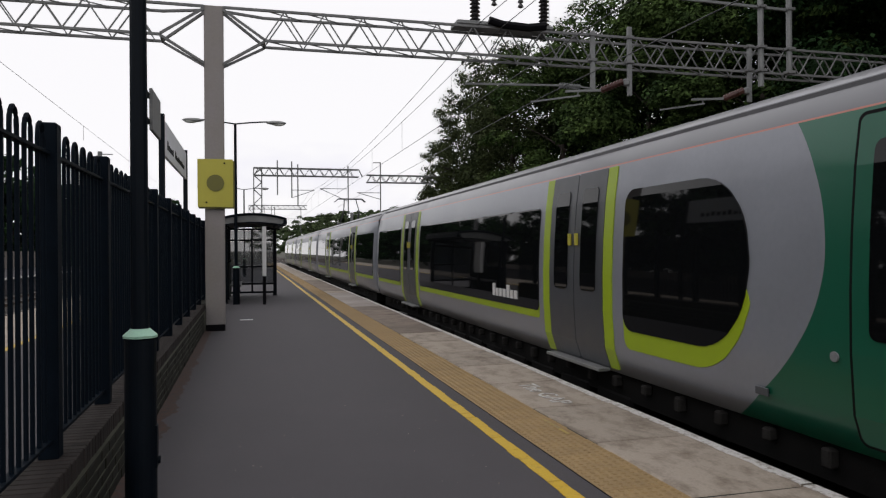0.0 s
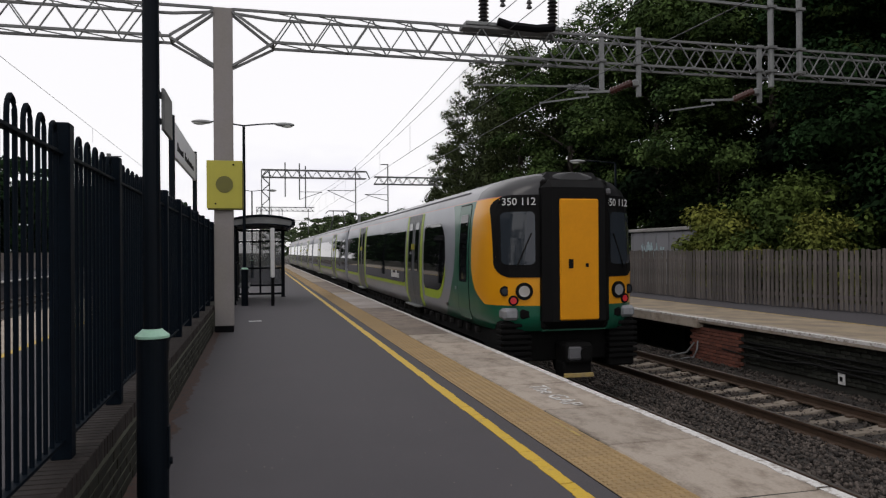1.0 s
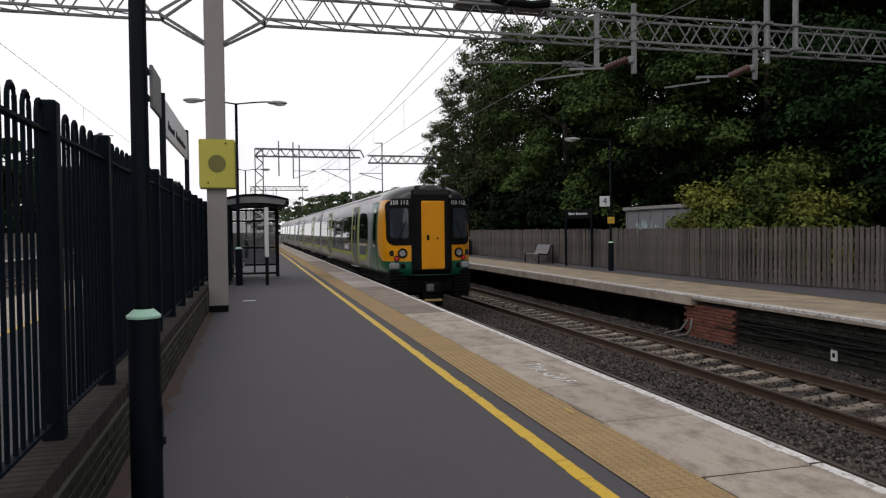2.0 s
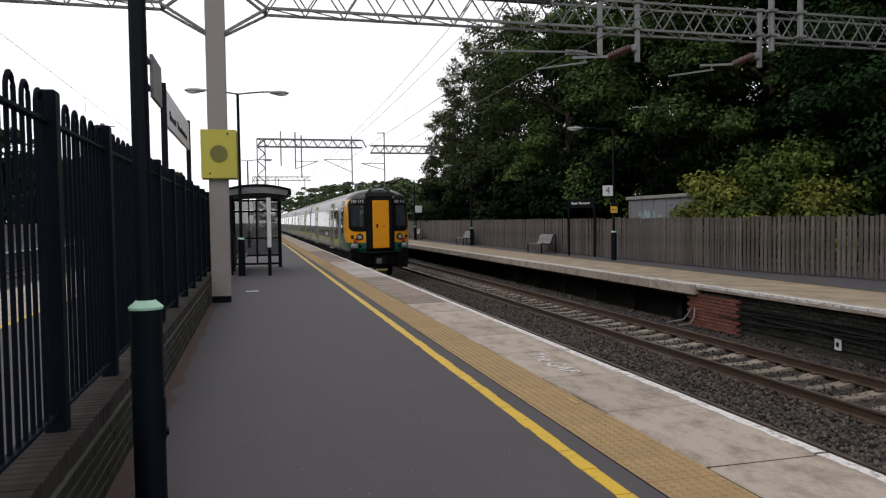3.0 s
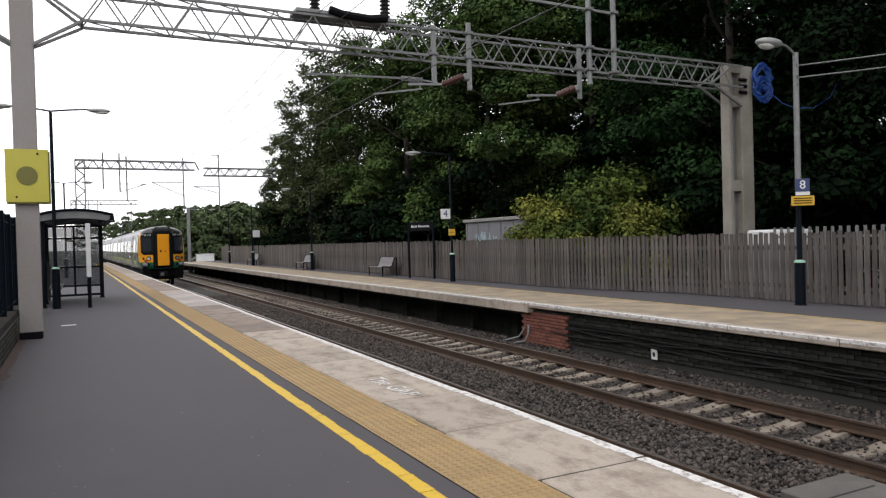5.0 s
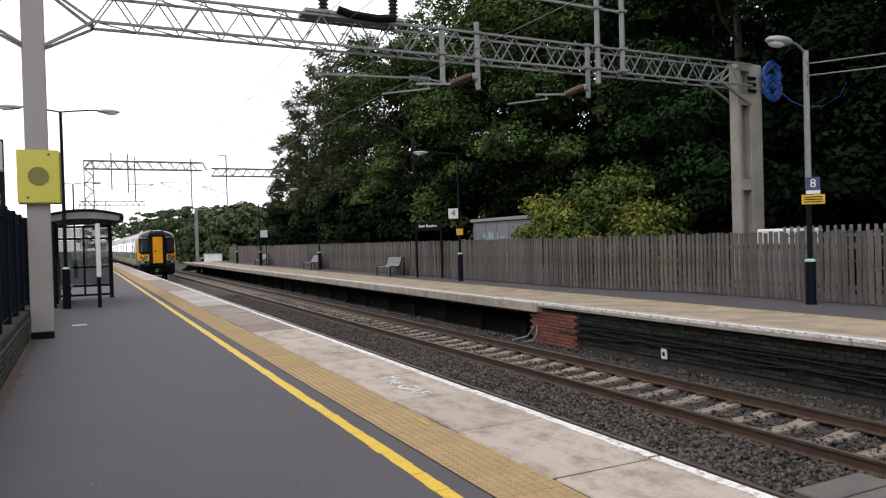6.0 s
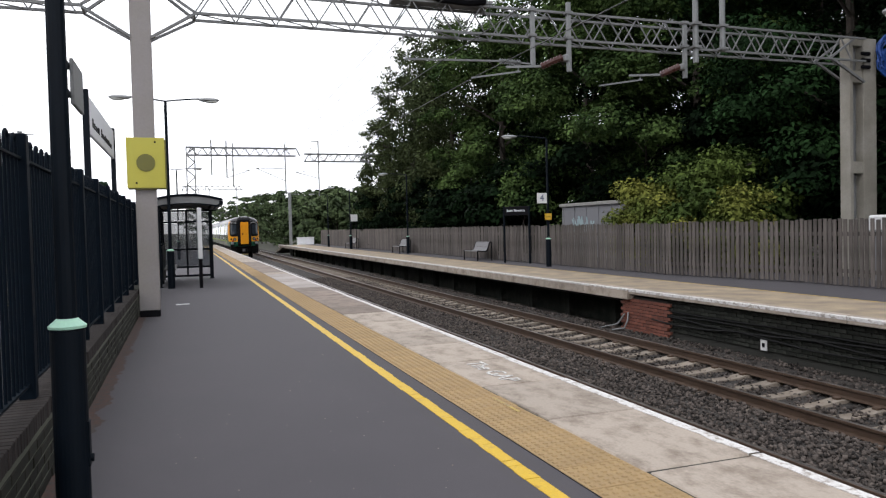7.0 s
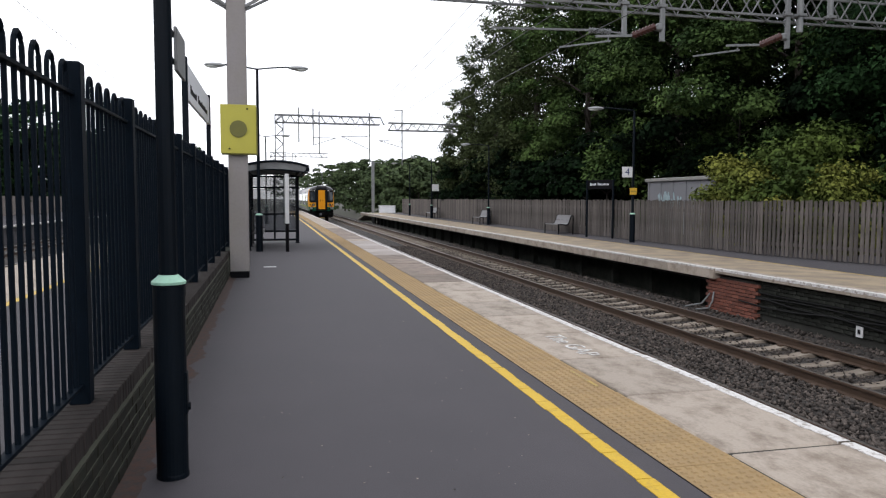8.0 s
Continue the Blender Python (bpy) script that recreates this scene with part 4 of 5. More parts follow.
HOOP = hoop_data()
PANEL, POST_Y0 = 1.385, 4.06
for i in range(-9, 13):
    yp = POST_Y0 + PANEL * i
    part("post", box(FENCE_X - 0.05, FENCE_X + 0.05, yp - 0.05, yp + 0.05, WALL_TOP, 2.25, 0.008), FENCE_PAINT, bow_fence)
    for z in (WALL_TOP + 0.10, 2.09):
        part("rail", box(FENCE_X - 0.022, FENCE_X + 0.022, yp + 0.05, yp + PANEL - 0.05, z - 0.008, z + 0.008), FENCE_PAINT, bow_fence)
    for k in range(6):
        ob = new("hoop", HOOP)
        ob.parent = bow_fence
        ob.matrix_basis = pose(FENCE_X, yp + 0.155 + 0.215 * k, WALL_TOP + 0.10 - 0.02)


# ---- timber fence behind the opposite platform ----
def board_data(h):
    bm = box(-0.011, 0.011, -0.050, 0.050, 0, h, 0.004)
    me = bpy.data.meshes.new("board")
    bm.to_mesh(me)
    bm.free()
    me.materials.append(TIMBER)
    return me


timber_fence = thing("timber_fence", "weathered grey-brown vertical timber board fence", "fence", (0, 0, 0))
BOARDS = [board_data(h) for h in (1.50, 1.515, 1.53, 1.49)]


def fence_x(y):
    if y < 14.2:
        return 14.2
    if y < 18.0:
        return 14.2 - (y - 14.2) * 0.21
    return 13.40 + 0.0 * y


count = 0
y = 5.5
far_bm = bmesh.new()
while y < 76:
    x = fence_x(y)
    lean = random.uniform(-0.5, 0.5)
    rz = math.degrees(math.atan2(-(fence_x(y + 0.1) - fence_x(y)), 0.1))
    if count < 300:
        ob = new("board", random.choice(BOARDS))
        ob.parent = timber_fence
        ob.matrix_basis = pose(x + random.uniform(-0.010, 0.010), y + random.uniform(-0.008, 0.008), 0.03 + random.uniform(-0.015, 0.015), lean * 0.6, lean * 0.4, rz)
    else:
        bar((x, y, 0.03), (x, y, 1.53 + random.uniform(-0.02, 0.02)), 0.022, 0.112, far_bm, up=(0, 1, 0))
    count += 1
    y += 0.140
ob = part("far_board", far_bm, TIMBER_STUFF, timber_fence)
ob["kind"] = "stuff"
for z in (0.35, 1.2):
    ys = [5.4, 14.2, 18.0, 76]
    for a, b in zip(ys, ys[1:]):
        part("rail", bar((fence_x(a) + 0.05, a, z), (fence_x(b - 0.01) + 0.05, b, z), 0.05, 0.09), TIMBER, timber_fence)
for i in range(28):
    yy = 5.6 + 2.55 * i
    part("post", box(fence_x(yy) + 0.08, fence_x(yy) + 0.18, yy - 0.05, yy + 0.05, -0.2, 1.5, 0.006), TIMBER, timber_fence)

# palisade beyond, behind the near boards
pal = thing("palisade_fence", "pale galvanised palisade fence behind the timber boards", "fence", (0, 0, 0))
for i in range(44):
    yy = 4.0 + 0.19 * i
    part("pale", box(15.3, 15.33, yy - 0.035, yy + 0.035, -1.25, 1.66, 0.004), TRUSS_GREY, pal)
part("rail", box(15.34, 15.37, 3.9, 12.3, 1.4, 1.46), GALV, pal)
wl = thing("van_roof", "white flat roof of a low cabin behind the fence", "cabin", (0, 0, 0))
part("roof", box(16.0, 17.2, 12.5, 13.6, 1.2, 1.62, 0.05), WHITE, wl)
part("body", box(16.05, 17.15, 12.55, 13.55, -1.25, 1.2, 0.02), SHED, wl)

# shed behind the fence
shed = thing("shed", "grey steel shed with graffiti behind the fence", "shed", (0, 0, 0))
part("wall", box(16.6, 21.0, 22.5, 30.2, -1.25, 2.35, 0.02), SHED, shed)
part("roof_edge", box(16.5, 21.1, 22.4, 30.3, 2.35, 2.50, 0.02), SHED_ROOF, shed, "pale roof edge")
for j in range(8):
    part("cladding_rib", box(16.57, 16.60, 23 + j, 23.04 + j, -1.2, 2.34), SHED, shed)
for k in range(16):
    yy = 28.4 + 0.11 * (k - 8) + random.uniform(-0.05, 0.05)
    z0 = 1.45 + random.uniform(-0.25, 0.1)
    part("graffiti_stroke", bar((16.59, yy, z0), (16.59, yy + random.uniform(-0.25, 0.25), z0 + random.uniform(0.3, 0.55)), 0.02, 0.09, up=(0, 1, 0)), GRAFFITI, shed, "pale blue graffiti stroke")


# ---- trees ----
def leaf_cloud(n, centre, radii, leaf, seed, clumps=60, pad=1.0, hollow=0.45):
    """Leaf sprays over domed boughs through an uneven crown, with deep gaps between the boughs."""
    g = np.random.default_rng(seed)
    d = g.normal(size=(clumps, 3))
    d /= np.linalg.norm(d, axis=1)[:, None]
    rad = hollow + (1 - hollow) * g.random(clumps) ** 0.6
    cc = d * (rad * (1 + 0.10 * g.normal(size=clumps)))[:, None] * np.array(radii) + np.array(centre)
    pr = pad * g.uniform(0.55, 1.35, clumps)
    k = g.choice(clumps, n, p=pr ** 2 / np.sum(pr ** 2))
    h = g.normal(size=(n, 3))
    airy = pad < 0.9
    if not airy:
        h[:, 2] = np.abs(h[:, 2]) * 1.1 - 0.25
        h[:, :2] += 0.55 * d[k, :2]
    h /= np.linalg.norm(h, axis=1)[:, None]
    depth = 1.5 * g.random(n) ** 0.5 if airy else 1.0 - 0.30 * g.random(n) ** 2 + 0.12 * g.normal(size=n)
    lump = 1 + 0.18 * np.sin(5 * h[:, 0] + 3 * k) * np.cos(4 * h[:, 1] + k)
    p = cc[k] + h * (pr[k] * depth * lump)[:, None] * np.array([1.0, 1.0, 0.68])
    nrm = 0.5 * g.normal(size=(n, 3)) + 0.8 * h + np.array([0, 0, 0.55])
    nrm /= np.linalg.norm(nrm, axis=1)[:, None]
    u = np.cross(nrm, g.normal(size=(n, 3)))
    u /= np.linalg.norm(u, axis=1)[:, None]
    w = np.cross(nrm, u)
    s = leaf * g.uniform(0.5, 1.35, (n, 1))
    droop = nrm * s * 0.25
    quad = np.stack([p - u * s - droop, p + w * s * 0.55, p + u * s - droop, p - w * s * 0.55], 1)
    return quad.reshape(-1, 3), np.arange(4 * n).reshape(n, 4)


def tree(name, label, at, h, crown, mat, seed, n=16000, leaf=0.22, base=0.25, trunk_r=0.28, clumps=70, pad=1.0, hollow=0.45):
    random.seed(seed)
    t = thing(name, label, "tree", at, group="trees beside the station", rz=seed * 47 % 360)
    bm = bmesh.new()
    pts = [Vector((0.25 * math.sin(k * 0.7 + seed), 0.25 * math.cos(k * 0.9 + seed) * (k / 6), h * 0.92 * k / 6)) for k in range(7)]
    for k in range(6):
        rod(pts[k], pts[k + 1], trunk_r * (1 - k / 6.6), 8, bm, r2=trunk_r * (1 - (k + 1) / 6.6), cap=False)
    part("trunk", bm, BARK, t)
    for k in range(14):
        z = h * (base + (0.85 - base) * k / 14)
        a = k * 2.4 + seed
        p0 = Vector((0, 0, z))
        L = crown * random.uniform(0.5, 0.95) * (1 - 0.4 * k / 14)
        p1 = p0 + Vector((math.cos(a) * L * 0.5, math.sin(a) * L * 0.5, L * 0.35))
        p2 = p0 + Vector((math.cos(a + 0.2) * L, math.sin(a + 0.2) * L, L * 0.6))
        lb = rod(p0, p1, trunk_r * 0.3, 5, None, r2=trunk_r * 0.18, cap=False)
        rod(p1, p2, trunk_r * 0.18, 5, lb, r2=0.02, cap=False)
        part("limb", lb, BARK, t)
    v, f = leaf_cloud(n, (0, 0, h * (base + 1) / 2), (crown, crown, h * (1 - base) / 2), leaf, seed, clumps, pad, hollow)
    ob = arrays_object("crown", v, f, mat, t)
    return t


# right-hand and rear trees take leaf colours darkened for the canopy's shade
TREES = [
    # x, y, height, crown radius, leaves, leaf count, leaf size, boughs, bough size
    (23.0, 11.0, 18.0, 5.0, LEAF_SHADE, 60000, 0.105, 80, 1.5), (22.5, 19.5, 18.0, 4.8, LEAF_DARK, 66000, 0.105, 120, 1.3), (21.8, 27.0, 18.0, 5.0, LEAF_MID, 74000, 0.105, 130, 1.25),
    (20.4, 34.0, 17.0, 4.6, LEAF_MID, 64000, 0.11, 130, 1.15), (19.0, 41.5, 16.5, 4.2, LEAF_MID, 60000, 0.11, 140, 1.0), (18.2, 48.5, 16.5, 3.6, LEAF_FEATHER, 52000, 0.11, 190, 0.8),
    (17.4, 55.5, 15.8, 3.2, LEAF_FEATHER, 32000, 0.10, 240, 0.45), (16.9, 61.0, 13.0, 2.7, LEAF_FEATHER, 22000, 0.10, 180, 0.42), (25.0, 4.0, 19.0, 5.5, LEAF_SHADE, 60000, 0.11, 80, 1.6),
    (28.5, 15.0, 22.0, 6.0, LEAF_SHADE, 52000, 0.13, 90, 1.7), (28.0, 26.0, 22.0, 6.0, LEAF_DARK, 52000, 0.13, 90, 1.7), (27.0, 37.0, 20.0, 5.5, LEAF_DARK, 50000, 0.13, 90, 1.6),
    (24.0, 49.0, 17.0, 4.5, LEAF_DARK, 46000, 0.13, 150, 1.0), (21.5, 60.0, 14.0, 3.4, LEAF_FEATHER, 32000, 0.12, 220, 0.55), (30.0, -3.0, 20.0, 6.0, LEAF_SHADE, 40000, 0.14, 80, 1.7),
    (35.0, 8.0, 20.0, 6.5, LEAF_SHADE, 40000, 0.15, 80, 1.9), (36.0, 21.0, 21.0, 6.5, LEAF_SHADE, 40000, 0.15, 80, 1.9), (17.8, 64.0, 11.0, 2.4, LEAF_FEATHER, 20000, 0.11, 150, 0.45),
    (28.5, 47.0, 19.0, 5.0, LEAF_DARK, 40000, 0.14, 80, 1.5), (34.0, 31.0, 23.0, 6.5, LEAF_SHADE, 34000, 0.17, 90, 1.9), (38.0, 35.0, 20.0, 6.0, LEAF_SHADE, 26000, 0.18, 80, 1.9),
]
for i, (x, y, h, c, mat, n, leaf, boughs, size) in enumerate(TREES):
    tree("tree", "tall dark green broadleaved tree behind the timber fence", (x, y, -1.2), h + 1.2, c, mat, 11 + i, n=n, leaf=leaf, base=0.03, clumps=boughs, pad=size, hollow=0.5)
# low growth that fills the foot of the wood, shade put into near-black leaves
SHRUBS = [(17.5, 36, 5, 3.0), (17.0, 42, 5, 2.6), (17.0, 48, 5, 2.6), (20.5, 10, 5, 2.6), (22, 24, 7, 4), (21, 16, 7, 3), (16.5, 55, 5, 2.4), (21, 30, 9, 3.5), (20, 38, 9, 3.5), (23, 14, 9, 4),
          (24, 9, 9, 4), (16.0, 62, 5, 2.2), (27, 27, 10, 4.5), (26, 20, 10, 4), (31, 30, 11, 5), (32, 16, 11, 5), (29, 8, 11, 5), (27, 2, 10, 5)]
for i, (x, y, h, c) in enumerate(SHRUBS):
    tree("understorey_shrub", "shade-dark shrub at the foot of the wood", (x, y, -1.2), h + 1.2, c, LEAF_SHADE, 60 + i, n=9000, leaf=0.16, base=0.0, trunk_r=0.12, clumps=36, pad=1.0, hollow=0.3)
tree("bush", "sunlit yellow-green bush leaning over the fence", (16.2, 22.4, -1.2), 4.2, 1.7, LEAF_YELLOW, 81, n=20000, leaf=0.080, base=0.25, trunk_r=0.1, clumps=60, pad=0.42, hollow=0.35)
tree("bush", "dense green bush over the timber fence", (17.0, 19.8, -1.2), 4.8, 2.2, LEAF_BUSH, 82, n=26000, leaf=0.090, base=0.2, trunk_r=0.1, clumps=70, pad=0.5, hollow=0.35)
tree("bush", "low yellow-green bush over the timber fence", (16.0, 18.3, -1.2), 3.7, 1.3, LEAF_YELLOW, 83, n=13000, leaf=0.075, base=0.2, trunk_r=0.1, clumps=50, pad=0.35, hollow=0.35)
# far trees at the bend
for i, (x, y, h, c) in enumerate(((16.5, 84, 6.6, 3.0), (17.5, 92, 7.4, 3.4), (16.5, 101, 7.4, 3.6), (18, 111, 8, 4), (19, 122, 9, 4.5), (17, 134, 10, 5), (17, 148, 10, 5.5), (16, 165, 10.5, 6), (15, 185, 11, 7), (23, 98, 9, 4), (14, 210, 11, 8), (12, 240, 12, 9), (8, 280, 12, 10))):
    tree("far_tree", "distant green tree beside the line", (x, y, -1.2), h, c, LEAF_FAR, 100 + i, n=7000, leaf=0.3, base=0.05, trunk_r=0.18, clumps=60, hollow=0.4)
# trees past y = 120 are hidden, added to darken the train window reflections
for i, (x, y, h, c) in enumerate(((-26, 40, 14.5, 5.5), (-27, 50, 15, 5.5), (-26, 62, 14, 5.5), (-27, 76, 14, 6), (-26, 92, 13, 6), (-25, 30, 14, 5.5), (-24, 110, 12, 7), (-25, 21, 14, 5.5), (-25, 12, 13, 5.5), (-26, 3, 13, 5.5), (-26, -7, 13, 5.5), (-24, 126, 14, 7), (-24, 142, 14, 7), (-24, 160, 15, 8), (-24, 180, 15, 8), (-24, 204, 16, 9), (-24, 232, 16, 10))):
    tree("west_tree", "dark tree beyond the far western platform", (x, y, -1.2), h, c, LEAF_DARK, 140 + i, n=13000, leaf=0.34, base=0.0, trunk_r=0.2, clumps=90, pad=1.3, hollow=0.25)
random.seed(5)
slab_structure("platform_west", -22.5, -14.5, -14, 90, -1.1, 0.0, ASPHALT)
slab_structure("white_nosing_west", -14.56, -14.3, -14, 90, -0.1, 0.006, WHITE_EDGE)
slab_structure("wall_west", -22.8, -22.5, -14, 90, -1.1, 1.7, TIMBER_STUFF)
slab_structure("paving_west", -5.9, -3.95, -14, PLATFORM_END, -1.1, 0.001, COPING)
slab_structure("yellow_line_west", -3.93, -3.80, -14, PLATFORM_END, -0.01, 0.004, YELLOW_LINE)


# ---- the train ----
def livery(name, cab):
    """Painted bands: silver sides, dark roof, thin orange line, and green and yellow sweeps at the cab."""
    m = material(name, (0.285, 0.302, 0.345), 0.36, 0.15, var=0.08, scale=1.2, fine=20, bump=0.015, second=(0.25, 0.264, 0.30), detail=8, grain=0.6)
    nt = m.node_tree
    b = nt.nodes["Principled BSDF"]
    base = b.inputs["Base Color"].links[0].from_socket
    tc = nt.nodes.new("ShaderNodeTexCoord")
    sep = nt.nodes.new("ShaderNodeSeparateXYZ")
    nt.links.new(tc.outputs["Object"], sep.inputs[0])

    def mth(op, a, c=None):
        n = nt.nodes.new("ShaderNodeMath")
        n.operation = op
        for i, s in enumerate((a, c)):
            if s is None:
                continue
            if isinstance(s, (int, float)):
                n.inputs[i].default_value = s
            else:
                nt.links.new(s, n.inputs[i])
        return n.outputs[0]

    def mixc(fac, a, colour):
        n = nt.nodes.new("ShaderNodeMix")
        n.data_type = "RGBA"
        nt.links.new(fac, n.inputs["Factor"])
        nt.links.new(a, n.inputs["A"])
        n.inputs["B"].default_value = (*colour, 1)
        return n.outputs["Result"]

    y, z = sep.outputs["Y"], sep.outputs["Z"]
    col = base
    col = mixc(mth("LESS_THAN", z, 0.36), col, (0.20, 0.20, 0.21))
    if cab:
        zz = mth("MULTIPLY", mth("SUBTRACT", z, 1.55), 0.8)
        arc = mth("ADD", mth("MULTIPLY", mth("MULTIPLY", zz, zz), mth("ADD", 0.62, mth("MULTIPLY", mth("LESS_THAN", z, 1.55), 0.3))), 2.74)
        col = mixc(mth("LESS_THAN", y, arc), col, (0.005, 0.088, 0.050))
        q = mth("MULTIPLY", mth("SUBTRACT", z, 1.75), 0.87)
        q2 = mth("MULTIPLY", q, q)
        yarc = mth("SUBTRACT", 1.62, mth("MULTIPLY", mth("MULTIPLY", q2, q2), 0.85))
        isy = mth("MULTIPLY", mth("LESS_THAN", y, yarc), mth("GREATER_THAN", z, 0.66))
        col = mixc(isy, col, (0.70, 0.30, 0.004))
    col = mixc(mth("GREATER_THAN", z, 2.47), col, (0.42, 0.15, 0.11))
    col = mixc(mth("GREATER_THAN", z, 2.485), col, (0.15, 0.152, 0.165))
    if cab:
        col = mixc(mth("MULTIPLY", mth("GREATER_THAN", z, 2.485), mth("LESS_THAN", y, 1.5)), col, (0.014, 0.014, 0.016))
    b.inputs["Specular IOR Level"].default_value = 0.4
    b.inputs["Coat Weight"].default_value, b.inputs["Coat Roughness"].default_value = 0.28, 0.08
    nt.links.new(col, b.inputs["Base Color"])
    return m


LIVERY_CAB = livery("silver_green_yellow_livery", True)
LIVERY = livery("silver_livery", False)


def tinted_glass(name, colour, rough, spec):
    m = bpy.data.materials.new(name)
    m.use_nodes = True
    b = m.node_tree.nodes["Principled BSDF"]
    b.inputs["Base Color"].default_value = (*colour, 1)
    b.inputs["Roughness"].default_value, b.inputs["Specular IOR Level"].default_value = rough, spec
    return m


TRAIN_GLASS = tinted_glass("black_train_glass", (0.004, 0.0045, 0.005), 0.03, 0.26)
SCREEN_GLASS = tinted_glass("cab_windscreen_glass", (0.024, 0.030, 0.038), 0.04, 0.5)
LIME = material("lime_green_band", (0.36, 0.50, 0.014), 0.4, var=0.06, bump=0.02)
DOOR_GREY = material("slate_grey_door", (0.072, 0.078, 0.088), 0.35, var=0.08, bump=0.02)
DOOR_YELLOW = material("orange_yellow_gangway_door", (0.84, 0.34, 0.004), 0.55, var=0.08, scale=2, fine=20, bump=0.03, spec=0.2)
ROOF_GREY = material("grey_roof_fittings", (0.12, 0.12, 0.13), 0.6, var=0.2)
UNDER_LIGHT = material("dusty_bracket_steel", (0.024, 0.023, 0.022), 0.85, var=0.4, bump=0.2, spec=0.1)
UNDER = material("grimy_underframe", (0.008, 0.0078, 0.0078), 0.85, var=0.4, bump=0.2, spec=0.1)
RUBBER = material("black_rubber", (0.006, 0.006, 0.0065), 0.6, var=0.2, bump=0.05, spec=0.1)
BUMPER = material("dirty_silver_step", (0.32, 0.33, 0.35), 0.45, 0.3, var=0.25)
HEAD = material("headlamp_reflector", (0.75, 0.76, 0.78), 0.12, 0.7, var=0.1, bump=0)
TAIL = glow("red_tail_lamp_lens", (0.50, 0.015, 0.022), 0.25)

PROFILE = [(1.27, 0.24), (1.355, 0.50), (1.38, 0.9), (1.38, 1.3), (1.365, 1.7), (1.335, 2.1), (1.285, 2.47), (1.20, 2.63), (1.00, 2.77), (0.70, 2.88), (0.35, 2.94), (0.0, 2.96)]


def prof_x(z):
    for (xa, za), (xb, zb) in zip(PROFILE, PROFILE[1:]):
        if z <= zb:
            k = max(0, (z - za) / (zb - za))
            return xa + (xb - xa) * k
    return 0.0


NOSE = [(0.20, 0.40, 2.88), (0.23, 0.62, 2.885), (0.30, 0.85, 2.89), (0.42, 1.08, 2.90), (0.60, 1.25, 2.92), (0.85, 1.345, 2.94), (1.25, 1.38, 2.955), (2.2, 1.38, 2.96)]


def front_y(x, z):
    """How far back the cab face lies at half width x and height z."""
    s = abs(x) * 1.38 / max(0.3, prof_x(min(z, 2.5)))
    for (ya, wa, _), (yb, wb, _) in zip(NOSE, NOSE[1:]):
        if s <= wa:
            return ya
        if s <= wb:
            return ya + (yb - ya) * (s - wa) / max(1e-6, wb - wa)
    return NOSE[-2][0]


def carriage_body(parent, y0, y1, cab):
    bm = bmesh.new()
    full = [(x, z) for x, z in PROFILE] + [(-x, z) for x, z in PROFILE[-2::-1]]
    stations = [(y, w / 1.38, t) for y, w, t in NOSE] if cab else [(y0, 0.975, 2.94), (y0 + 0.06, 1.0, 2.96)]
    yy = stations[-1][0]
    while yy < y1 - 2.6:
        yy += 2.5
        stations.append((yy, 1.0, 2.96))
    stations += [(y1 - 0.06, 1.0, 2.96), (y1, 0.975, 2.94)]
    rings = []
    for yv, w, t in stations:
        rings.append([bm.verts.new((x * w, yv, z if z < 1.5 else 1.5 + (z - 1.5) * (t - 1.5) / 1.46)) for x, z in full])
    for a, b in zip(rings, rings[1:]):
        for k in range(len(full) - 1):
            bm.faces.new((a[k], b[k], b[k + 1], a[k + 1]))
        bm.faces.new((a[-1], b[-1], b[0], a[0]))
    bm.faces.new(rings[0])
    bm.faces.new(rings[-1][::-1])
    bmesh.ops.recalc_face_normals(bm, faces=bm.faces[:])
    ob = part("carriage", bm, LIVERY_CAB if cab else LIVERY, parent, smooth=True)
    for poly in ob.data.polygons:
        if abs(poly.normal.y) > 0.98:
            poly.use_smooth = False
    return ob


def strip_patch(levels, place, thick=0.012):
    """Closed patch from (z, a, b) levels; place(s, z, lift) gives a point."""
    bm = bmesh.new()
    n = 12
    outer, inner = [], []
    for z, a, b in levels:
        outer.append([bm.verts.new(place(a + (b - a) * k / n, z, thick)) for k in range(n + 1)])
        inner.append([bm.verts.new(place(a + (b - a) * k / n, z, -thick)) for k in range(n + 1)])
    for i in range(len(levels) - 1):
        for k in range(n):
            bm.faces.new((outer[i][k], outer[i][k + 1], outer[i + 1][k + 1], outer[i + 1][k]))
        for k in (0, n):
            bm.faces.new((outer[i][k], outer[i + 1][k], inner[i + 1][k], inner[i][k]))
    for i in (0, len(levels) - 1):
        for k in range(n):
            bm.faces.new((outer[i][k], outer[i][k + 1], inner[i][k + 1], inner[i][k]))
    bmesh.ops.recalc_face_normals(bm, faces=bm.faces[:])
    return bm


def rounded(a, b, z0, z1, r, ra=None, rb=None, steps=5):
    """Levels of a rounded rectangle; ra and rb round the two ends differently."""
    ra, rb = ra or r, rb or r
    zs = set()
    for rr in (ra, rb):
        for k in range(steps + 1):
            t = rr * (1 - math.cos(k / steps * math.pi / 2))
            zs |= {round(z0 + t, 4), round(z1 - t, 4)}
    n = max(2, int((z1 - z0) / 0.3))
    zs |= {round(z0 + (z1 - z0) * k / n, 4) for k in range(n + 1)}
    out = []
    for z in sorted(zs):
        def inset(rr):
            d = min(z - z0, z1 - z)
            return rr - math.sqrt(max(0, rr * rr - (rr - d) ** 2)) if d < rr else 0.0
        out.append((z, a + inset(ra), b - inset(rb)))
    return out


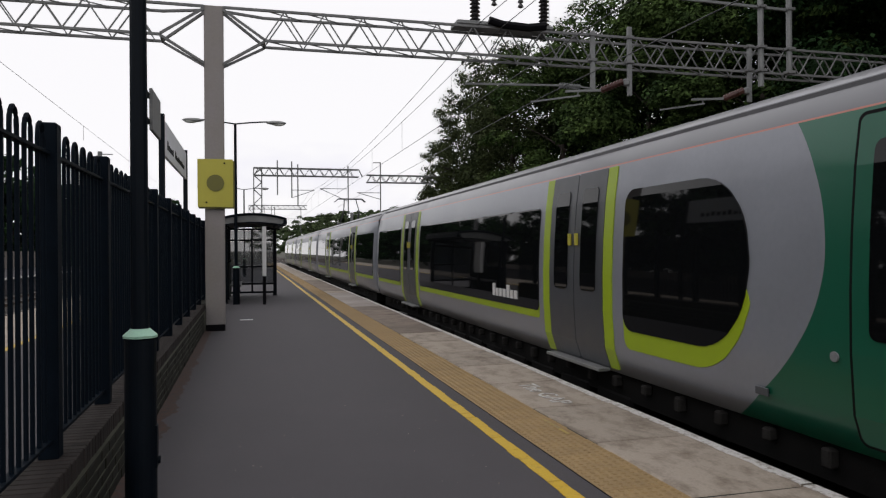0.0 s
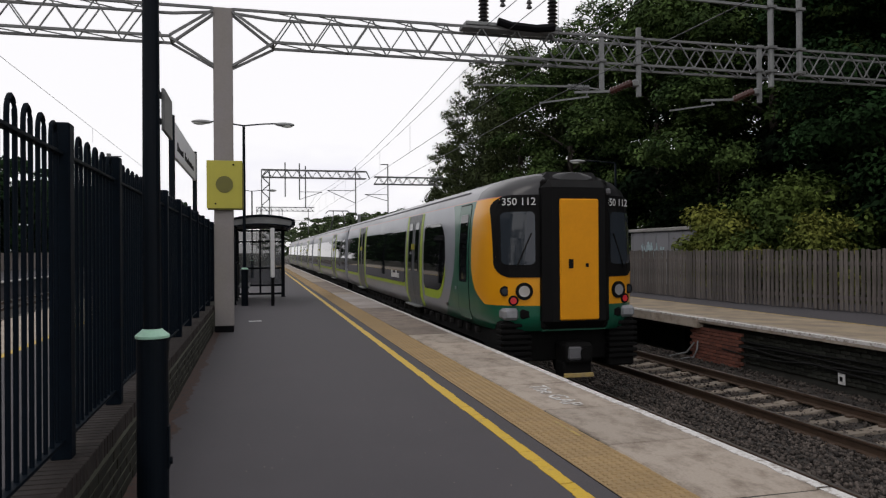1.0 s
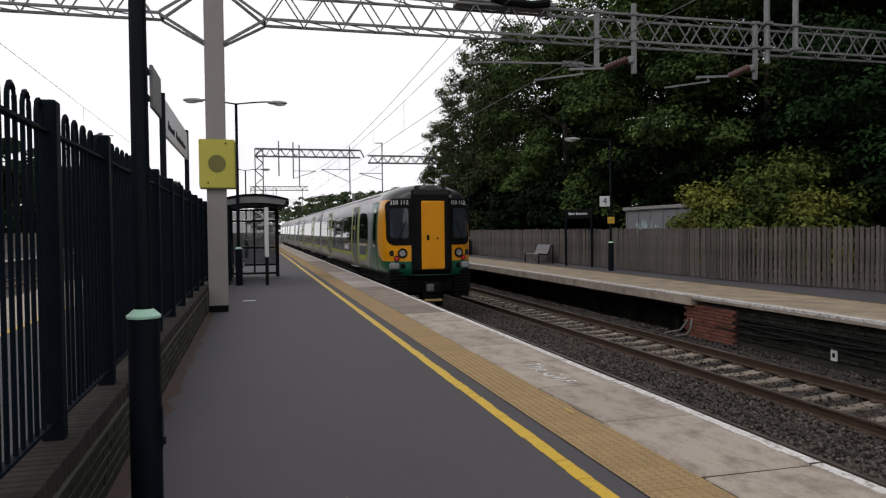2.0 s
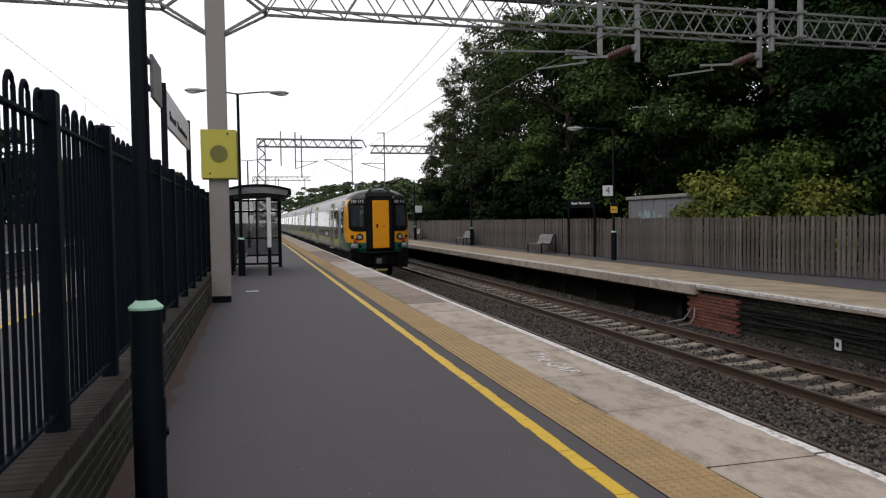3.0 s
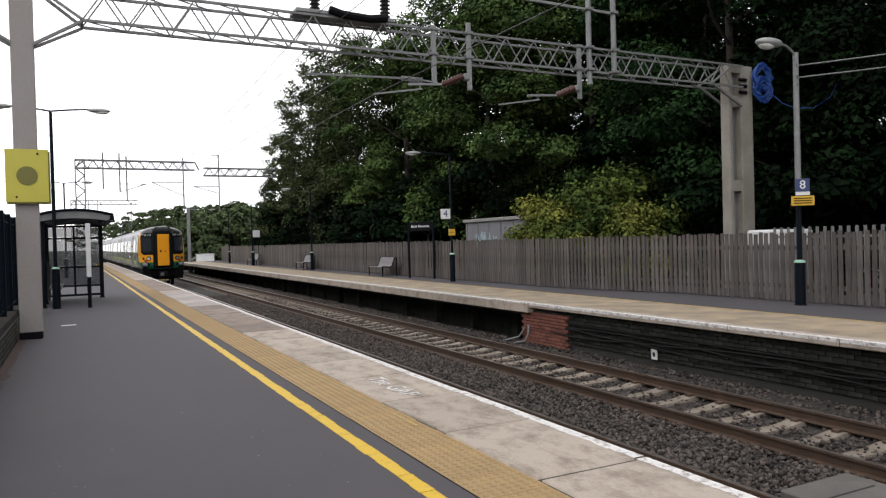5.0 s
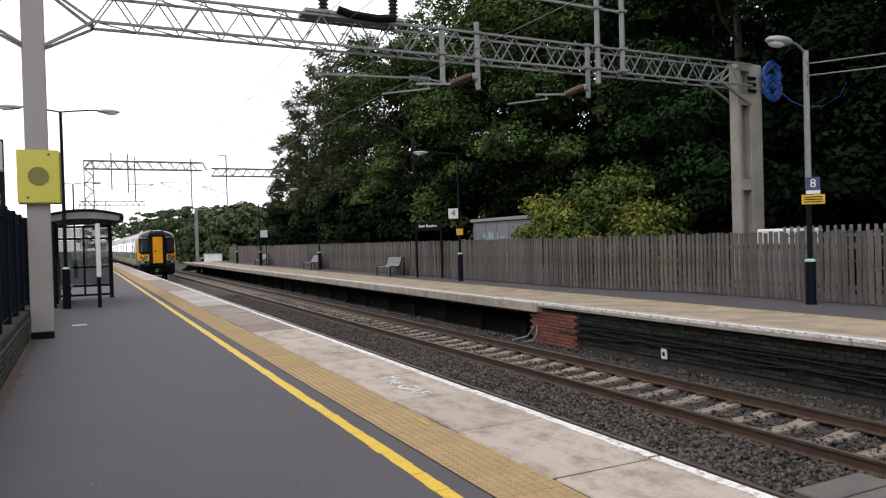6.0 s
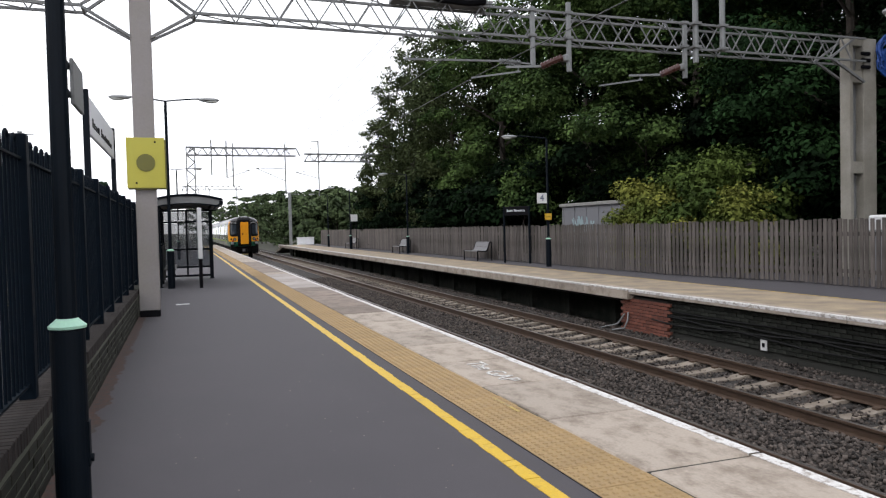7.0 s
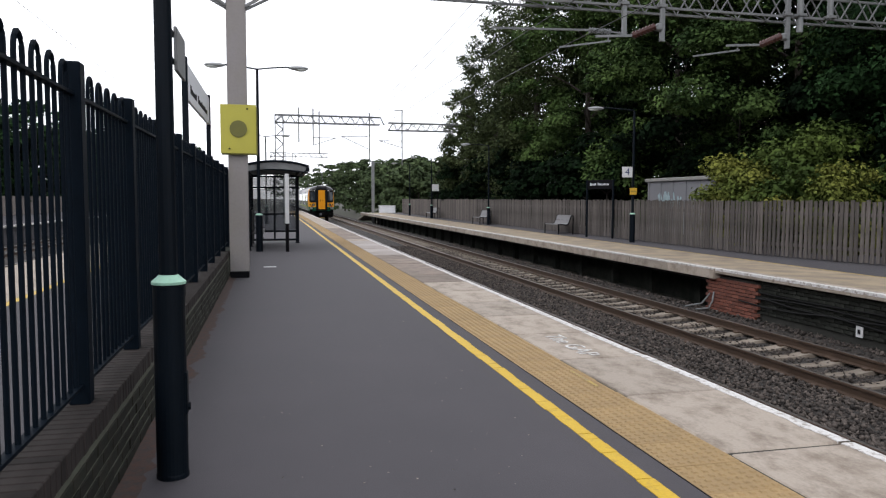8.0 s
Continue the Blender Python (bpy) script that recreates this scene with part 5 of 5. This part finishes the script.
def with_profile(levels):
    """Adds the body's own bends to a patch, so that it lies close to the curved side."""
    out = []
    for (za, a0, b0), (zb, a1, b1) in zip(levels, levels[1:]):
        out.append((za, a0, b0))
        for _, z in PROFILE:
            if za + 0.004 < z < zb - 0.004:
                k = (z - za) / (zb - za)
                out.append((z, a0 + (a1 - a0) * k, b0 + (b1 - b0) * k))
    return out + [levels[-1]]


def side_patch(name, parent, side, levels, mat, lift=0.010, label=""):
    levels = with_profile(levels)
    return part(name, strip_patch(levels, lambda s, z, t: (side * (prof_x(z) + t - 0.010 + lift), s, z), 0.010), mat, parent, label)


def front_patch(name, parent, levels, mat, lift=0.012, label=""):
    return part(name, strip_patch(levels, lambda s, z, t: (s, front_y(s, z) - t + 0.010 - lift, z), 0.010), mat, parent, label)


def lamp_disc(parent, x, z, r, mat, name, ring=True):
    y = front_y(x, z)
    nx = 0.5 if x > 0 else -0.5
    d = Vector((nx * 0.5, -1, 0)).normalized()
    c = Vector((x, y, z))
    if ring:
        housing = part(name, rod(c + d * 0.0, c + d * 0.03, r, 18), RUBBER, parent)
        part("lens", rod(c + d * 0.02, c + d * 0.036, r * 0.64, 18), mat, housing)
        return housing
    return part(name, rod(c, c + d * 0.03, r, 18), mat, parent)


def door_pair(car, side, yc, half=0.72):
    """Two sliding leaves between lime bands."""
    for s in (-1, 1):
        a, b = sorted((yc + s * 0.01, yc + s * half))
        side_patch("door_leaf", car, side, rounded(a, b, 0.28, 2.46, 0.03), DOOR_GREY, 0.012, "slate grey sliding door leaf")
        wa, wb = sorted((yc + s * 0.18, yc + s * 0.56))
        side_patch("door_window", car, side, rounded(wa, wb, 1.10, 2.27, 0.06), TRAIN_GLASS, 0.022)
        la, lb = sorted((yc + s * (half + 0.01), yc + s * (half + 0.21)))
        side_patch("lime_band", car, side, rounded(la, lb, 0.28, 2.46, 0.02), LIME, 0.010, "lime green door band")
        part("door_button", box(side * 1.40 - 0.012, side * 1.40 + 0.012, yc + s * 0.09 - 0.028, yc + s * 0.09 + 0.028, 1.62, 1.76), YELLOW_SIGN, car)
    part("step", box(min(side * 1.30, side * 1.44), max(side * 1.30, side * 1.44), yc - half, yc + half, 0.24, 0.275, 0.005), GALV, car, "pale door step")


def window_band(car, side, a, b, lime=True, ra=0.08, rb=0.08):
    if lime:
        side_patch("lime_sill", car, side, rounded(a, b, 0.66, 0.95, 0.06), LIME, 0.006, "lime green band under the window")
    side_patch("window", car, side, rounded(a, b, 0.76, 2.12, 0.08, ra, rb), TRAIN_GLASS, 0.014)


def build_train():
    t = thing("train", "silver and green electric train with an orange-yellow end door", "train", (NEAR_TRACK, 1.26, 0))
    CAR = 20.3
    for c in range(4):
        y0, y1 = (0.0, 20.55) if c == 0 else (20.75 + CAR * (c - 1) + 0.05, 20.75 + CAR * c - 0.25)
        car = carriage_body(t, y0, y1, c == 0)
        for side in (-1, 1):
            if c == 0:
                # oval saloon window with its lime sweep
                side_patch("lime_sill", car, side, rounded(3.46, 5.46, 0.55, 1.75, 0.1, 0.80, 0.12), LIME, 0.006, "lime green sweep round the oval window")
                side_patch("window", car, side, rounded(3.50, 5.45, 0.74, 2.18, 0.1, 0.68, 0.16), TRAIN_GLASS, 0.014, "large black oval window")
                side_patch("door_seal", car, side, rounded(1.755, 2.525, 0.30, 2.445, 0.06), RUBBER, 0.004)
                side_patch("cab_door", car, side, rounded(1.78, 2.50, 0.32, 2.42, 0.05), LIVERY_CAB, 0.008, "green cab door")
                side_patch("cab_door_window", car, side, rounded(1.87, 2.36, 1.0, 2.25, 0.06), TRAIN_GLASS, 0.018)
                part("window_bar", box(side * 1.365 - 0.02, side * 1.365 + 0.02, 1.86, 2.37, 1.60, 1.64, 0.006), RUBBER, car)
                part("key_switch", rod((side * 1.372, 2.65, 0.86), (side * 1.392, 2.65, 0.86), 0.034, 14), BUMPER, car, "round silver key switch")
                part("data_plate", box(side * 1.372 - 0.008, side * 1.372 + 0.008, 3.30, 3.44, 0.47, 0.53, 0.004), DOOR_GREY, car, "small grey data plate")
                # thin olive rod stands in for a yellow reflection in the cab window
                part("reflection_streak", rod((side * 1.395, 2.13, 1.05), (side * 1.345, 2.13, 2.1), 0.010, 6), OLIVE, car)
                d1, d2 = 6.62, 15.9
                window_band(car, side, 7.72, 14.78)
                window_band(car, side, 17.0, 20.25)
                for k in range(7):
                    part("logo_bar", box(side * 1.397 - 0.012, side * 1.397 + 0.012, 8.5 + 0.16 * k, 8.60 + 0.16 * k, 0.86, 0.98 + (0.07 if k in (2, 6) else 0)), WHITE, car, "plain white lettering shapes")
            else:
                o = y0
                d1, d2 = o + 5.4, o + 14.4
                window_band(car, side, o + 0.5, o + 4.3, lime=c < 2)
                window_band(car, side, o + 6.5, o + 13.3, lime=c < 2)
                window_band(car, side, o + 15.5, o + 19.5, lime=c < 2)
            door_pair(car, side, d1)
            door_pair(car, side, d2)
        part("roof_ridge", box(-1.16, -1.10, y0 + 2.4 if c == 0 else y0 + 0.3, y1 - 0.3, 2.64, 2.70, 0.01), ROOF_GREY, car)
        part("roof_ridge", box(1.10, 1.16, y0 + 2.4 if c == 0 else y0 + 0.3, y1 - 0.3, 2.64, 2.70, 0.01), ROOF_GREY, car)
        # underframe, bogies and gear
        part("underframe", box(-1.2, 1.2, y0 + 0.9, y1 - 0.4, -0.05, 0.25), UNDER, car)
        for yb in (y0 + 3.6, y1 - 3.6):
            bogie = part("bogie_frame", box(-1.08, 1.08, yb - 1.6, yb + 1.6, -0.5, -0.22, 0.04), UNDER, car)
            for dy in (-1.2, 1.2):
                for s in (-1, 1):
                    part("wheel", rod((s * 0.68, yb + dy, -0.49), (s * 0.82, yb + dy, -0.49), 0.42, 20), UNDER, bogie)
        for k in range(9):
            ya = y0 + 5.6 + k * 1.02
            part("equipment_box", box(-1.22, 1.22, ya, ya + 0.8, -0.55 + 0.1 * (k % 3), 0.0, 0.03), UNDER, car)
        for k in range(30):
            ya = y0 + 1.6 + k * 0.6
            part("sole_bracket", box(-1.29, -1.2, ya, ya + 0.09, 0.10 - 0.02 * (k % 3), 0.20, 0.015), UNDER_LIGHT, car)
        if c == 1:
            yp = 37.0
            bm = bmesh.new()
            for s in (-1, 1):
                rod((s * 0.45, yp + 0.7, 2.98), (s * 0.40, yp - 0.55, 3.60), 0.035, 6, bm)
                rod((s * 0.40, yp - 0.55, 3.60), (s * 0.30, yp, 4.24), 0.03, 6, bm)
            for q in (-0.16, 0.16):
                tube([(-0.80, yp + q, 4.10), (-0.62, yp + q, 4.26), (0.62, yp + q, 4.26), (0.80, yp + q, 4.10)], 0.03, 6, bm)
            box(-0.6, 0.6, yp + 0.3, yp + 1.0, 2.93, 3.02, 0.02, bm=bm)
            part("pantograph", bm, ROOF_GREY, car, "raised dark grey pantograph")
        if c < 3:
            part("gangway_bellows", box(-0.62, 0.62, y1 - 0.02, y1 + 0.36, 0.3, 2.7, 0.04), RUBBER, car)
            part("end_fairing", box(-1.3, 1.3, y1 + 0.02, y1 + 0.1, 0.3, 2.5, 0.02), UNDER, car)
    cab = [o for o in t.children if o.name.startswith("carriage")][0]
    # cab end
    pod = part("gangway_pod", box(-0.60, 0.60, 0.0, 0.55, 0.28, 2.74, 0.13), RUBBER, t, "black gangway housing")
    part("crown_plate", box(-0.55, 0.55, 0.20, 0.95, 2.55, 2.895, 0.14), RUBBER, t, "black roof fairing over the gangway")
    part("corner_light", box(0.50, 0.585, -0.012, 0.10, 2.50, 2.60, 0.02), ROOF_GREY, t)
    part("pod_lip", box(-0.60, 0.60, 0.15, 0.24, 0.27, 2.75, 0.04), UNDER, pod)
    door = part("end_door", box(-0.345, 0.345, -0.035, 0.02, 0.43, 2.42, 0.02), DOOR_YELLOW, t, "orange-yellow gangway door")
    part("lock_plate", box(-0.20, -0.12, -0.045, -0.03, 1.28, 1.43), RUBBER, door)
    part("lock_plate", box(0.10, 0.15, -0.042, -0.03, 1.30, 1.36), RUBBER, door)
    for s in (-1, 1):
        a, b = sorted((s * 0.58, s * 1.27))
        ra, rb = (0.22, 0.03) if s < 0 else (0.03, 0.22)
        front_patch("screen_surround", cab, rounded(a, b, 1.13, 2.50, 0.1, ra, rb), RUBBER, 0.022, "black windscreen surround")
        ga, gb = sorted((s * 0.68, s * 1.18))
        front_patch("windscreen", cab, rounded(ga, gb, 1.34, 2.22, 0.08), SCREEN_GLASS, 0.032, "grey cab windscreen")
        part("wiper", bar((s * 0.98, front_y(0.98, 1.3) - 0.04, 1.28), (s * 0.74, front_y(0.74, 1.9) - 0.04, 1.86), 0.02, 0.02), RUBBER, cab)
        lamp_disc(cab, s * 0.85, 0.90, 0.145, HEAD, "headlamp")
        lamp_disc(cab, s * 1.13, 0.90, 0.085, SCREEN_GLASS, "marker_lamp")
        lamp_disc(cab, s * 1.01, 0.745, 0.085, TAIL, "tail_lamp")
        xa, xb = sorted((s * 0.70, s * 1.24))
        part("bumper_step", box(min(s * 0.92, s * 1.2), max(s * 0.92, s * 1.2), 0.32, 0.75, 0.42, 0.62, 0.05), BUMPER, cab, "scuffed silver corner step")
        part("bumper_step", box(min(s * 0.62, s * 0.91), max(s * 0.62, s * 0.91), 0.28, 0.7, 0.44, 0.60, 0.03), UNDER, cab)
        for k in range(7):
            z = 0.33 - 0.095 * k
            part("skirt_rib", box(xa, xb, 0.34, 0.62, z - 0.03, z + 0.03, 0.012), UNDER, cab)
        part("skirt", box(xa + 0.03, xb - 0.03, 0.40, 1.4, -0.42, 0.40, 0.03), UNDER, cab)
        writing("unit_number", "350 112", 0.175, WHITE, cab, pose(-0.94 if s < 0 else 0.84, front_y(0.90, 2.38) - 0.06, 2.38, 90, 0, s * 24), "white painted numerals")
    part("coupler", box(-0.24, 0.24, -0.02, 0.5, -0.30, 0.05, 0.05), UNDER, t, "grimy coupler")
    part("coupler_face", rod((0.09, -0.06, -0.12), (0.09, 0.0, -0.12), 0.10, 14), UNDER, t)
    part("coupler_shroud", box(-0.22, 0.02, -0.05, 0.0, -0.22, 0.0, 0.03), ROOF_GREY, t)
    part("coupler_bracket", box(-0.25, 0.25, 0.085, 0.45, -0.53, -0.26, 0.02), UNDER, t)
    part("plough_plate", box(-0.26, 0.26, 0.02, 0.08, -0.52, -0.45, 0.01), FADED_YELLOW, t, "yellow lower plate")
    part("buffer_beam", box(-1.1, 1.1, 0.5, 0.8, -0.3, 0.3, 0.03), UNDER, t)
    part("roof_pod", box(0.12, 0.36, 1.3, 1.5, 2.92, 2.99, 0.02), BUMPER, t, "small roof aerial housing")
    part("aerial", rod((0.7, 1.4, 2.85), (0.7, 1.4, 3.12), 0.012, 5), RUBBER, t)
    return t


train = build_train()


# ---- pieces of the platform: tactile paving, coping slabs, lettering, bricks ----
def tactile_data():
    w, l = TAC1 - TAC0 - 0.008, 0.398
    bm = box(0.0, w, 0.0, l, -0.05, 0.001, 0.004)
    for i in range(7):
        for j in range(6):
            cx, cy, r = 0.04 + i * (w - 0.08) / 6, 0.035 + j * 0.0655, 0.0175
            lo = [bm.verts.new((cx + sx * r, cy + sy * r, 0.001)) for sx, sy in ((-1, -1), (1, -1), (1, 1), (-1, 1))]
            hi = [bm.verts.new((cx + sx * r * 0.6, cy + sy * r * 0.6, 0.009)) for sx, sy in ((-1, -1), (1, -1), (1, 1), (-1, 1))]
            for k in range(4):
                bm.faces.new((lo[k], lo[(k + 1) % 4], hi[(k + 1) % 4], hi[k]))
            bm.faces.new(hi)
    me = bpy.data.meshes.new("tactile_tile")
    bm.to_mesh(me)
    bm.free()
    me.materials.append(TACTILE)
    return me


TILE = tactile_data()
for i in range(-22, 225):
    ob = new("tactile_tile", TILE)
    ob.parent = platform
    ob.matrix_basis = pose(TAC0 + 0.004 + random.uniform(-0.003, 0.003), 1.0 + 0.403 * i, 0.001 + random.uniform(-0.003, 0.003), random.uniform(-0.25, 0.25), 0, random.uniform(-0.25, 0.25))
SLAB = 1.35
for i in range(-7, 70):
    ya = 3.97 - SLAB * 3 + SLAB * i
    bm = box(TAC1 + 0.012, EDGE, ya + 0.009, ya + SLAB - 0.011, -0.14, 0.0, 0.012)
    for v in bm.verts:
        v.co += Vector((random.uniform(0, 0.012) if v.co.x < 3 else 0, random.uniform(-0.006, 0.006), 0))
    tone = COPING_DARK if (13.4 < ya < 19.0 or 28 < ya < 38) else COPING_PALE if 19.0 <= ya < 25.6 else COPING
    ob = mesh_object("coping_slab", bm, tone, platform)
    ob.matrix_basis = pose(random.uniform(-0.006, 0.006), 0, random.uniform(-0.004, 0.004))
    nb = bmesh.new()
    prev = None
    for k in range(9):
        yy = ya + 0.006 + (SLAB - 0.014) * k / 8
        w = 0.088 + 0.03 * noise.noise(Vector((yy * 4.3, 1.0, 0)))
        row = [nb.verts.new((EDGE + 0.005, yy, -0.06)), nb.verts.new((EDGE + 0.005, yy, 0.004)), nb.verts.new((EDGE - w, yy, 0.0045)), nb.verts.new((EDGE - w, yy, -0.01))]
        if prev:
            for q in range(3):
                nb.faces.new((prev[q], row[q], row[q + 1], prev[q + 1]))
        prev = row
    mesh_object("white_edging", nb, WHITE_EDGE, ob)

mesh_object("paint_mark", box(2.60, 2.63, 5.62, 6.18, 0.003, 0.0085), FADED_YELLOW, platform, "faded pale yellow paint mark")
warn = writing("painted_lettering", "The GAP", 0.30, WHITE_EDGE, platform, pose(3.09, 7.32, 0.0035, 0, 0, -90), "worn white painted words on the coping")

wall_brick = brick_mesh("brick", (0.10, 0.217, 0.066), BRICK_WALL)
coping_brick = brick_mesh("brick", (0.26, 0.066, 0.11), BRICK_COPING)
for course in range(5):
    for i in range(60):
        yb = 1.2 + 0.2265 * i + (0.113 if course % 2 else 0)
        brick(wall_brick, wall_fence, WALL_FACE - 0.05, yb, 0.036 + 0.0765 * course)
for i in range(190):
    brick(coping_brick, wall_fence, WALL_FACE - 0.125, 1.0 + 0.0735 * i, WALL_TOP - 0.05, random.uniform(-0.6, 0.6))
mesh_object("near_wall_face", box(-1.12, WALL_FACE, -9.0, 0.95, 0.0, WALL_TOP - 0.004), BRICK_WALL, wall_fence)
mesh_object("far_wall_face", box(-1.11, WALL_FACE, 15.3, WALL_Y1 + 6.9, 0.0, WALL_TOP - 0.012), BRICK_WALL, wall_fence)

opp_brick = brick_mesh("brick", (0.10, 0.215, 0.065), BRICK_DARK)
red_brick = brick_mesh("brick", (0.11, 0.215, 0.065), BRICK_RED)
for course in range(3, 12):
    for i in range(35):
        brick(opp_brick, opp_wall, OPP_EDGE + 0.23, 5.6 + 0.2255 * i + (0.113 if course % 2 else 0), -1.02 + 0.0765 * course)
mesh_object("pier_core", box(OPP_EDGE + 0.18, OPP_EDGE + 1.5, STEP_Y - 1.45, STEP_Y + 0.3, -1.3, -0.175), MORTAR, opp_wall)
for course in range(11):
    for i in range(8):
        brick(red_brick, opp_wall, OPP_EDGE + 0.17, STEP_Y - 1.34 + 0.2255 * i + (0.1 if course % 2 else 0), -1.02 + 0.0765 * course)
for k in range(4):
    c = thing("wall_cable", "black cable hung along the sooty platform wall", "cable", (0, 0, 0))
    pts = [(OPP_EDGE + 0.15 - 0.01 * k, STEP_Y - 0.8 - 0.9 * j, -0.36 - 0.06 * k - (0.03 + 0.03 * k) * abs(math.sin(j * 0.75 + k * 1.3))) for j in range(15)]
    part("strand", tube(pts, 0.019, 6), CABLE, c)
lc = thing("loose_cable", "pale cable looped down the brick pier into the ballast", "cable", (0, 0, 0))
part("strand", tube([(OPP_EDGE + 0.1, STEP_Y + 0.1, -0.55), (OPP_EDGE + 0.04, STEP_Y + 0.05, -0.75), (OPP_EDGE - 0.02, STEP_Y + 0.1, -0.92), (OPP_EDGE - 0.12, STEP_Y + 0.45, -1.0)], 0.02, 6), GALV, lc)
part("strand", tube([(OPP_EDGE + 0.1, STEP_Y + 0.25, -0.6), (OPP_EDGE + 0.0, STEP_Y + 0.4, -0.85), (OPP_EDGE - 0.1, STEP_Y + 0.95, -1.0)], 0.02, 6), GALV, lc)


def motions():
    rows = [(0.0, 1.22), (0.5, 6.15), (1.0, 10.97), (1.5, 15.78), (3.0, 30.1), (3.5, 34.8), (4.0, 39.5), (4.5, 44.3), (5.0, 49.1), (6.5, 63.4), (7.0, 68.2), (7.5, 73.0), (8.0, 77.8)]
    walk(train, [(t, pose(NEAR_TRACK, y, 0)) for t, y in rows])


motions()
